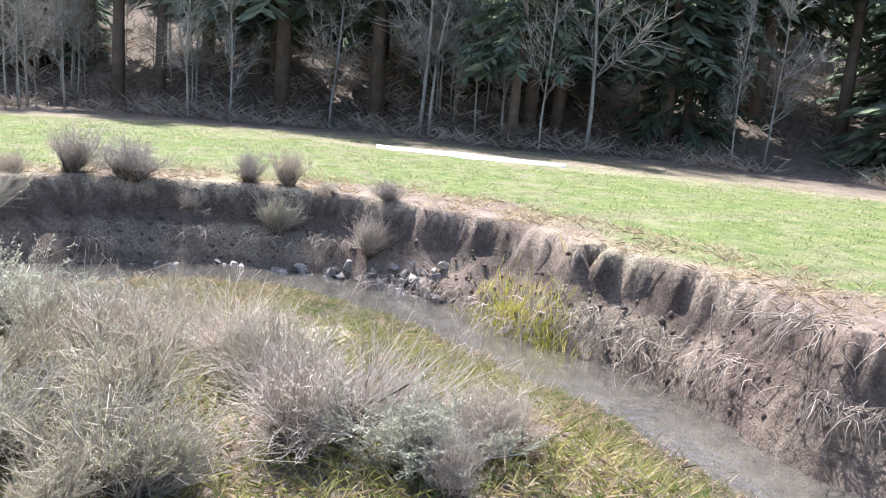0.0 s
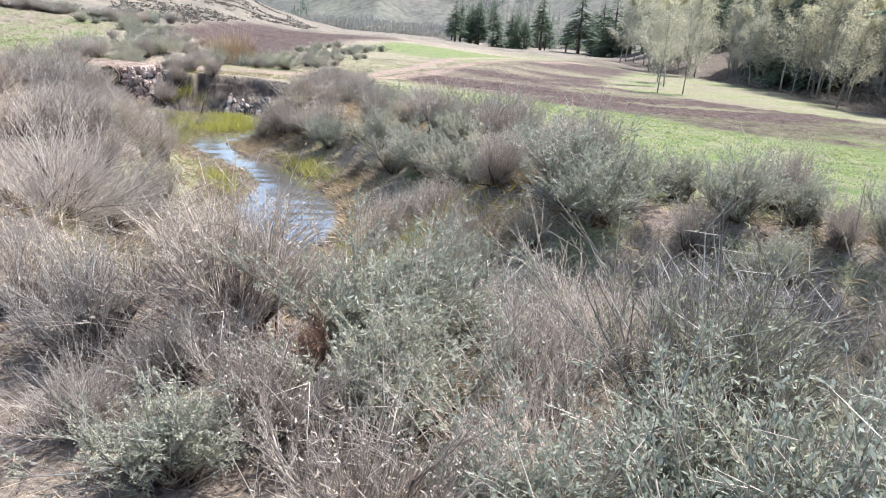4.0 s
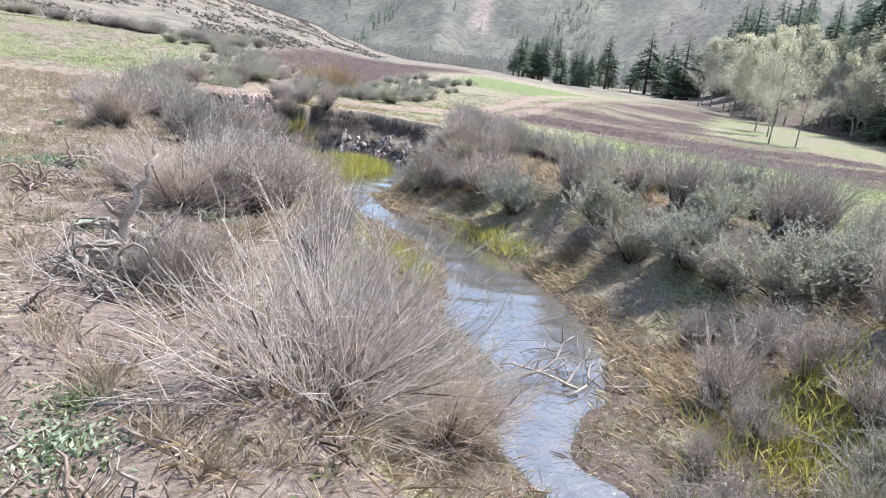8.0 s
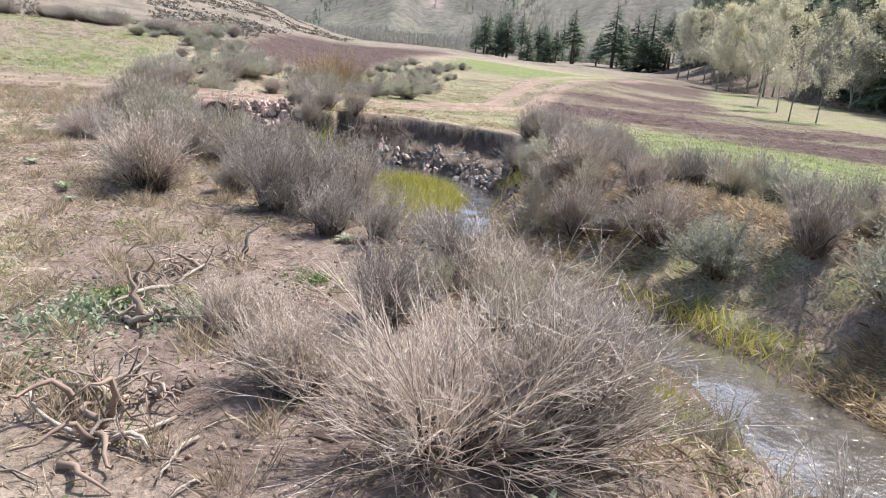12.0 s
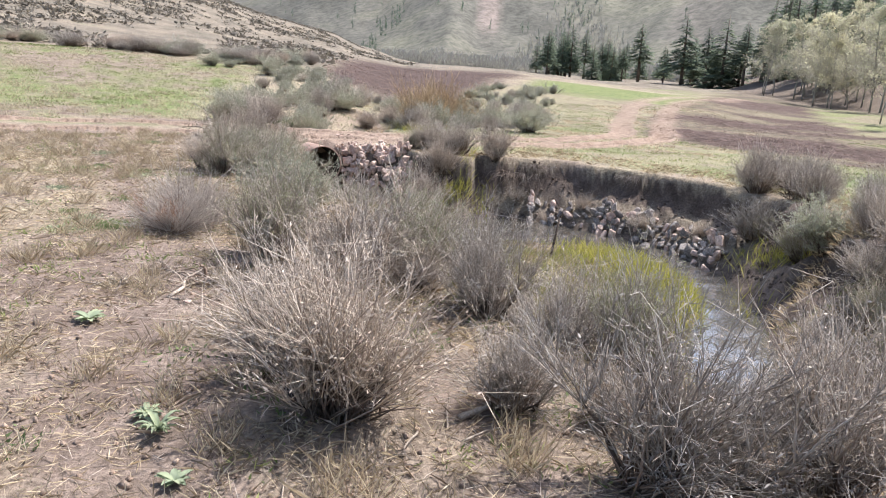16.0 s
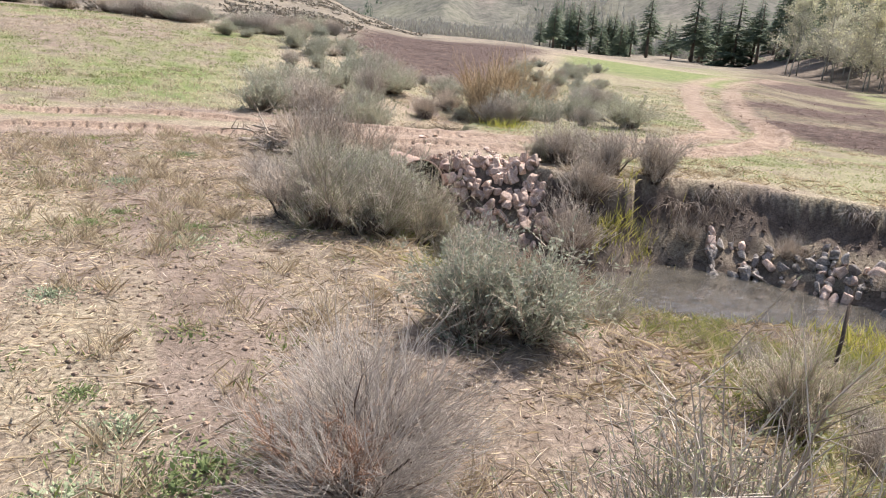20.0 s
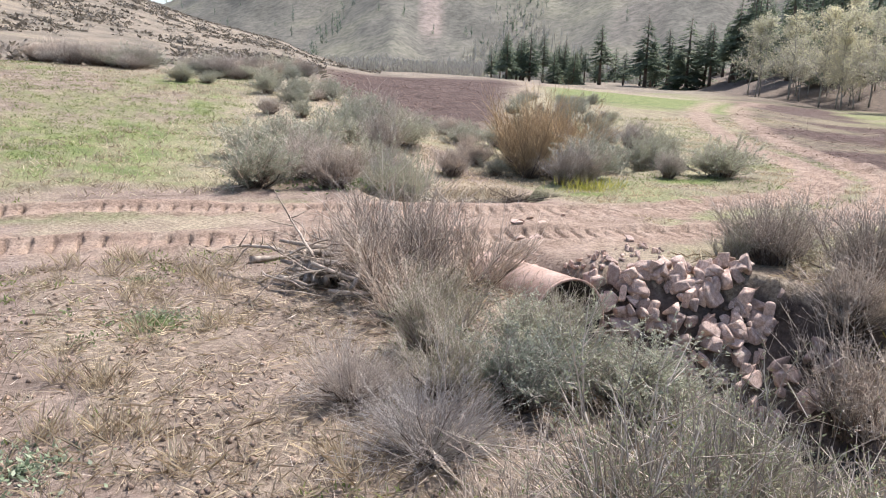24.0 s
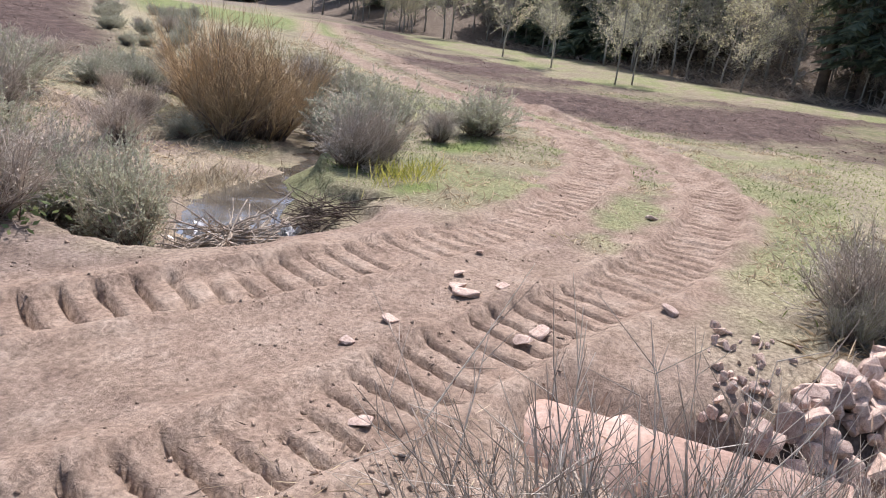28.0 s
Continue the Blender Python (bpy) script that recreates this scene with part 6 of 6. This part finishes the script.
# ---- grass, straw and clods ----
def blade_cloud(name, x, y, seed, length, width, lean, material, label, cat, jitter=0.0):
    """Thousands of single blades on the ground, one mesh."""
    rng = np.random.default_rng(seed)
    n = len(x)
    z = height(x, y) + rng.uniform(0, 1, n) * jitter
    a = rng.uniform(0, 2 * math.pi, n)
    l = rng.uniform(*length, n)
    t = rng.uniform(*lean, n)
    d = np.stack([np.cos(a) * t, np.sin(a) * t, np.ones(n)], 1)
    d /= np.linalg.norm(d, axis=1, keepdims=True)
    b = a + rng.normal(0, 0.8, n) + math.pi / 2
    s = np.stack([np.cos(b), np.sin(b), rng.normal(0, 0.2, n)], 1) * (width * rng.uniform(0.6, 1.4, n))[:, None] * 0.5
    p = np.stack([x, y, z - 0.01], 1)
    mid = p + d * (l * 0.45)[:, None]
    tip = p + d * l[:, None]
    tip[:, 2] -= 0.25 * l * t / (1 + t)
    tip[:, 2] = np.maximum(tip[:, 2], z + 0.004)
    v = np.stack([p, mid + s, tip, mid - s], 1).reshape(-1, 3)
    i = np.arange(n)[:, None] * 4
    f = np.concatenate([i + np.array([[0, 1, 2]]), i + np.array([[0, 2, 3]])], 0)
    return tagged(new(name, mesh_from(name, v, f, material, False)), label, cat, kind="stuff")


def patch(seed, n, x0, x1, y0, y1, clump=0.0, per=12):
    rng = np.random.default_rng(seed)
    if not clump:
        return rng.uniform(x0, x1, n), rng.uniform(y0, y1, n)
    cx, cy = rng.uniform(x0, x1, n // per), rng.uniform(y0, y1, n // per)
    return np.repeat(cx, per) + rng.normal(0, clump, n // per * per), np.repeat(cy, per) + rng.normal(0, clump, n // per * per)


def creek_side(x, y):
    idx, d, side = nearest(CREEK[::3], x, y)
    line = CREEK[::3]
    w = np.where(side > 0, line[idx, 4], line[idx, 3])
    return d - line[idx, 2], side, w


def build_cover():
    # straw that lies on the trodden strip along the path
    x, y = patch(1, 120000, -5.0, 4.2, 6.0, 34.8, 0.16, 14)
    keep = (fbm(x * 0.7, y * 0.7, 90) + 0.25 * np.random.default_rng(1).normal(size=len(x)) > -0.25) & (np.hypot(x - 0.6, 0) > 0.25)
    keep &= ~((x > 0.0 + 0.5 * fbm(x, y, 107)) & (x < 3.2) & (y > 8.5) & (y < 19.6) & (np.random.default_rng(2).random(len(x)) < 0.8))
    blade_cloud("straw_litter", x[keep], y[keep], 2, (0.03, 0.15), 0.0042, (2.5, 30), STRAW, "loose straw and dry stalks strewn over trodden soil", "straw", 0.025)
    x, y = patch(3, 100000, -5.0, 3.2, 8.0, 34.9, 0.055, 22)
    keep = (fbm(x * 0.5, y * 0.5, 91) > -0.2) & ~((x > 0.1 + 0.5 * fbm(x, y, 107)) & (x < 3.2) & (y > 8.5) & (y < 19.6) & (fbm(x * 0.8, y * 0.8, 108) < 0.15))
    blade_cloud("dry_grass", x[keep], y[keep], 4, (0.03, 0.15), 0.0055, (0.3, 2.2), STRAW, "tufts of dry straw-coloured grass on trodden soil", "grass")
    x, y = patch(75, 30000, -4.2, 1.9, 9.0, 35.0, 0.05, 60)
    blade_cloud("dry_tussocks", x, y, 76, (0.08, 0.24), 0.005, (0.1, 1.0), STRAW, "small upright tussocks of bleached grass", "grass")
    x, y = patch(5, 26000, -3.2, 2.6, 9.0, 35.0, 0.07, 30)
    keep = fbm(x * 0.4, y * 0.4, 92) > 0.05
    blade_cloud("green_tufts", x[keep], y[keep], 6, (0.03, 0.09), 0.009, (0.3, 1.8), GREEN, "small tufts of fresh green grass between dry straw", "grass")
    x, y = patch(71, 90000, -4.2, 4.0, 5.0, 35.0, 0.12, 20)
    k = fbm(x * 0.9, y * 0.9, 103) > -0.2
    blade_cloud("dark_litter", x[k], y[k], 72, (0.015, 0.09), 0.008, (2, 20), LITTER, "brown leaf crumbs and broken stalks on trodden soil", "litter", 0.015)
    x, y = patch(73, 15000, -1.5, 4.0, 5.0, 34.0, 0.2, 12)
    k = fbm(x * 0.8, y * 0.8, 110) + 0.12 * x > -0.05
    blade_cloud("broken_twigs", x[k], y[k], 74, (0.06, 0.24), 0.004, (2.5, 14), GREY_STEM, "broken grey twigs strewn over bare soil", "twigs", 0.03)
    x, y = patch(77, 14000, -0.6, 3.4, 8.5, 35.0, 0.09, 70)
    k = fbm(x * 0.6, y * 0.6, 111) > 0.02
    blade_cloud("weed_leaves", x[k], y[k], 78, (0.02, 0.06), 0.018, (0.3, 1.8), WEED, "dark green low weeds in patches on the soil", "weeds")
    # benches and banks
    x, y = patch(7, 150000, -1.0, 13.0, -7.0, 34.0, 0.09, 16)
    out, side, w = creek_side(x, y)
    low = (out > 0.02) & (out < w + 0.5) & ((side < 0) | (w > 1.4)) & (y < 33.3)
    n = fbm(x * 0.6, y * 0.6, 93)
    k = low & (n > -0.35)
    blade_cloud("bank_grass", x[k], y[k], 8, (0.08, 0.26), 0.0055, (0.3, 2.4), STRAW, "dry matted grass on the slopes above the creek", "grass")
    x, y = patch(9, 110000, -1.0, 12.0, -7.0, 34.0, 0.08, 16)
    out, side, w = creek_side(x, y)
    k = (out > 0.0) & (out < w) & ((side < 0) | (w > 1.4)) & (fbm(x * 0.5, y * 0.5, 94) + 0.35 * np.exp(-out / 0.5) > 0.12) & (y < 33)
    blade_cloud("young_grass", x[k], y[k], 10, (0.04, 0.13), 0.008, (0.2, 1.4), GREEN, "young green grass near the water", "grass")
    x, y = patch(83, 60000, 2.4, 8.4, 22.5, 31.5, 0.09, 22)
    out, side, w = creek_side(x, y)
    k = (out > 0.02) & (side < 0) & (out < w - 0.2) & (fbm(x * 0.7, y * 0.7, 113) > -0.12)
    blade_cloud("bench_fresh_grass", x[k], y[k], 84, (0.05, 0.2), 0.006, (0.2, 1.8), FRESH, "yellow-green young grass over the bench inside the bend", "grass")
    x, y = patch(85, 40000, 2.4, 9.0, -3.0, 4.5, 0.09, 22)
    out, side, w = creek_side(x, y)
    k = (out > 0.3) & (side < 0) & (fbm(x * 0.7, y * 0.7, 114) > -0.1)
    blade_cloud("bench_fresh_grass", x[k], y[k], 86, (0.06, 0.22), 0.0045, (0.2, 1.6), FRESH, "yellow-green grass between the shrubs of the first bend", "grass")
    x, y = patch(81, 110000, 4.0, 10.0, 11.0, 24.5, 0.08, 16)
    out, side, w = creek_side(x, y)
    k = (side > 0) & (out > 0.05) & (out < w + 0.4) & (fbm(x * 0.9, y * 0.9, 105) > 0.0)
    blade_cloud("slope_straw", x[k], y[k], 82, (0.08, 0.26), 0.0055, (0.4, 2.6), STRAW, "bleached grass hanging over the slope across the water", "grass")
    # fringe on top of the cut banks
    x, y = patch(11, 110000, 2.0, 14.0, -9.0, 33.0, 0.07, 14)
    out, side, w = creek_side(x, y)
    k = (side > 0) & (out > w - 0.12) & (out < w + 1.5)
    blade_cloud("fringe_grass", x[k], y[k], 12, (0.06, 0.24), 0.008, (0.3, 3.0), STRAW, "dry grass fringe along the top of the bank", "grass")
    # field and meadow
    x, y = patch(13, 130000, 4.0, 26.0, -16.0, 33.0, 0.16, 12)
    out, side, w = creek_side(x, y)
    k = (side > 0) & (out > w + 0.5) & (forest_depth(x, y) < -2.0) & (mud_mask(x, y) < 0.4)
    blade_cloud("field_grass", x[k], y[k], 14, (0.03, 0.09), 0.014, (0.4, 2.2), GREEN, "short green grass of the field beyond the creek", "grass")
    x, y = patch(15, 100000, -24.0, 10.0, 38.3, 60.0, 0.12, 12)
    k = (x < 3.2 + 0.34 * (y - 38) + fbm(x, y, 95)) & (y + 0.55 * x < 59.5)
    k1 = k & (fbm(x * 0.4, y * 0.4, 96) + 0.3 * fbm(x * 1.7, y * 1.7, 112) > -0.02)
    blade_cloud("meadow_grass", x[k1], y[k1], 16, (0.04, 0.12), 0.016, (0.4, 2.2), GREEN, "green grass patches in the sloping meadow", "grass")
    k2 = k & ~k1 | ((y > 38.2) & (y < 46) & (x > -2) & (x < 8) & (x - 3.2 - 0.34 * (y - 38) < 3) & (fbm(x, y, 97) > 0))
    blade_cloud("pale_stubble", x[k2], y[k2], 17, (0.05, 0.16), 0.014, (0.3, 2.0), STRAW, "pale dry stubble in the sloping meadow", "grass")
    # benches of the first bend, wood edge and far hill
    x, y = patch(23, 130000, 2.0, 11.0, -6.0, 10.0, 0.08, 14)
    out, side, w = creek_side(x, y)
    k = (out > 0.05) & (side < 0) & (out < w + 3.2) & (x > 1.5 + 0.12 * y)
    n = fbm(x * 0.6, y * 0.6, 98)
    blade_cloud("bench_straw", x[k & (n > -0.3)], y[k & (n > -0.3)], 24, (0.05, 0.18), 0.004, (0.4, 3.0), STRAW, "matted pale grass on the bench inside the bend", "grass")
    blade_cloud("bench_green", x[k & (n < 0.22)], y[k & (n < 0.22)], 25, (0.05, 0.17), 0.0045, (0.2, 1.6), GREEN, "green grass growing through straw on the bench", "grass")
    x, y = patch(27, 120000, 6.0, 75.0, -34.0, 62.0, 0.5, 40)
    fd = forest_depth(x, y)
    k = (fd > -1.5) & (fd < 16)
    blade_cloud("undergrowth", x[k], y[k], 28, (0.2, 1.1), 0.010, (0.2, 2.2), GREY_STEM, "bare grey brush and saplings under the trees", "undergrowth")
    x, y = patch(29, 170000, -110.0, 60.0, 50.0, 190.0, 0.3, 9)
    az, r = azimuth(x, y)
    k = (y + 0.55 * x > 60) & (az < 26) & (mud_mask(x, y) < 0.3) & (fbm(x * 0.12, y * 0.12, 99) + 0.5 * fbm(x * 0.6, y * 0.6, 109) > -0.12)
    blade_cloud("hill_scrub", x[k], y[k], 30, (0.2, 0.55), 0.26, (0.5, 2.6), HILL_SCRUB, "low grey-brown scrub scattered over the dry hillside", "scrub")
    x, y = patch(33, 90000, 7.5, 34.0, 32.5, 52.0, 0.13, 14)
    dn, df = nearest(TRACK_NEAR[::3], x, y)[1], nearest(TRACK_FAR[::3], x, y)[1]
    n = fbm(x * 0.5, y * 0.5, 101)
    k = (np.minimum(dn, df) > 0.5) & (mud_mask(x, y) < 0.4) & (nearest(POND, x, y)[1] > 0.7) & (n > -0.3)
    k1 = k & (n > 0.08)
    blade_cloud("verge_straw", x[k & ~k1], y[k & ~k1], 34, (0.04, 0.16), 0.012, (0.4, 2.5), STRAW, "thin dry grass on the flat beside the track", "grass")
    blade_cloud("verge_green", x[k1], y[k1], 35, (0.03, 0.1), 0.012, (0.4, 2.0), GREEN, "patchy green grass on the verge of the track", "grass")
    r2 = np.random.default_rng(88)
    blade_cloud("lush_grass", r2.normal(4.1, 0.45, 4200), r2.normal(3.4, 0.4, 4200), 89, (0.06, 0.24), 0.008, (0.2, 1.6), GREEN, "lush green grass in a gap between the shrubs", "grass")
    # reeds
    rng = np.random.default_rng(18)
    pts = []
    for cx, cy, sx, sy, n in ((7.55, 26.5, 0.35, 0.75, 2600), (6.9, 25.2, 0.3, 0.3, 700), (6.9, 31.1, 0.35, 0.12, 400), (8.0, -3.35, 0.38, 0.22, 1600), (7.4, -3.7, 0.2, 0.15, 500), (9.1, 25.4, 0.12, 0.4, 300),
                              (5.6, 11.9, 0.5, 0.35, 1500), (6.3, 24.9, 0.4, 0.4, 700), (4.2, 13.9, 0.12, 0.12, 200), (6.6, 18.6, 0.2, 0.7, 500), (4.6, 17.4, 0.15, 0.5, 350), (8.6, 37.0, 0.3, 0.15, 200)):
        pts.append(np.stack([rng.normal(cx, sx, n), rng.normal(cy, sy, n)], 1))
    pts = np.vstack(pts)
    blade_cloud("reeds", pts[:, 0], pts[:, 1], 19, (0.12, 0.36), 0.010, (0.1, 0.9), REED, "yellow-green reeds standing at the water's edge", "reeds")
    pts = np.vstack([np.stack([rng.normal(8.0, 0.5, 4200), rng.normal(39.35, 0.22, 4200)], 1), np.stack([rng.normal(6.3, 0.25, 500), rng.normal(38.6, 0.3, 500)], 1)])
    blade_cloud("pond_straw", pts[::3, 0], pts[::3, 1], 20, (0.05, 0.2), 0.012, (0.2, 1.3), STRAW, "flattened pale straw beside the pond", "grass")


build_cover()


def build_clods(name, x, y, low, high, seed, material, label):
    rng = np.random.default_rng(seed)
    base = np.array([(1, 0, 0), (-1, 0, 0), (0, 1, 0), (0, -1, 0), (0, 0, 1), (0, 0, -1)], float)
    tri = np.array([(0, 2, 4), (2, 1, 4), (1, 3, 4), (3, 0, 4), (2, 0, 5), (1, 2, 5), (3, 1, 5), (0, 3, 5)])
    n = len(x)
    z = height(x, y)
    s = low + (high - low) * rng.random(n) ** 3
    v = base[None] * (s[:, None, None] * rng.uniform(0.5, 1.3, (n, 6, 1))) + rng.normal(0, 0.2, (n, 6, 3)) * s[:, None, None]
    v = v + np.stack([x, y, z + s * 0.15], 1)[:, None]
    f = (np.arange(n)[:, None, None] * 6 + tri[None]).reshape(-1, 3)
    tagged(new(name, mesh_from(name, v.reshape(-1, 3), f, material, False)), label, "earth clods", kind="stuff")


x, y = patch(41, 46000, 8.0, 44.0, 13.0, 75.0, 0.5, 23)
k = mud_mask(x, y) > 0.35
build_clods("mud_clods", x[k], y[k], 0.004, 0.035, 42, CLOD, "dark clods of churned earth in the bare strip")
x, y = patch(43, 4200, 0.5, 10.0, 34.2, 38.0)
k = fbm(x * 0.8, y * 0.8, 99) > -0.1
build_clods("track_clods", x[k], y[k], 0.003, 0.016, 44, CRUMB, "crumbs of earth and gravel on the dirt track")
x, y = patch(45, 30000, -3.5, 4.0, 8.0, 35.0, 0.15, 20)
build_clods("soil_crumbs", x, y, 0.004, 0.024, 46, CRUMB, "dark crumbs of soil on the trodden ground")
x, y = patch(51, 60000, 2.0, 13.0, -8.0, 33.0)
out, side, w = creek_side(x, y)
k = (side > 0) & (w < 1.4) & (out > 0.03) & (out < w * 0.72)
build_clods("bank_clods", x[k], y[k], 0.006, 0.05, 52, EARTH, "dark lumps of earth crumbling from the cut bank")
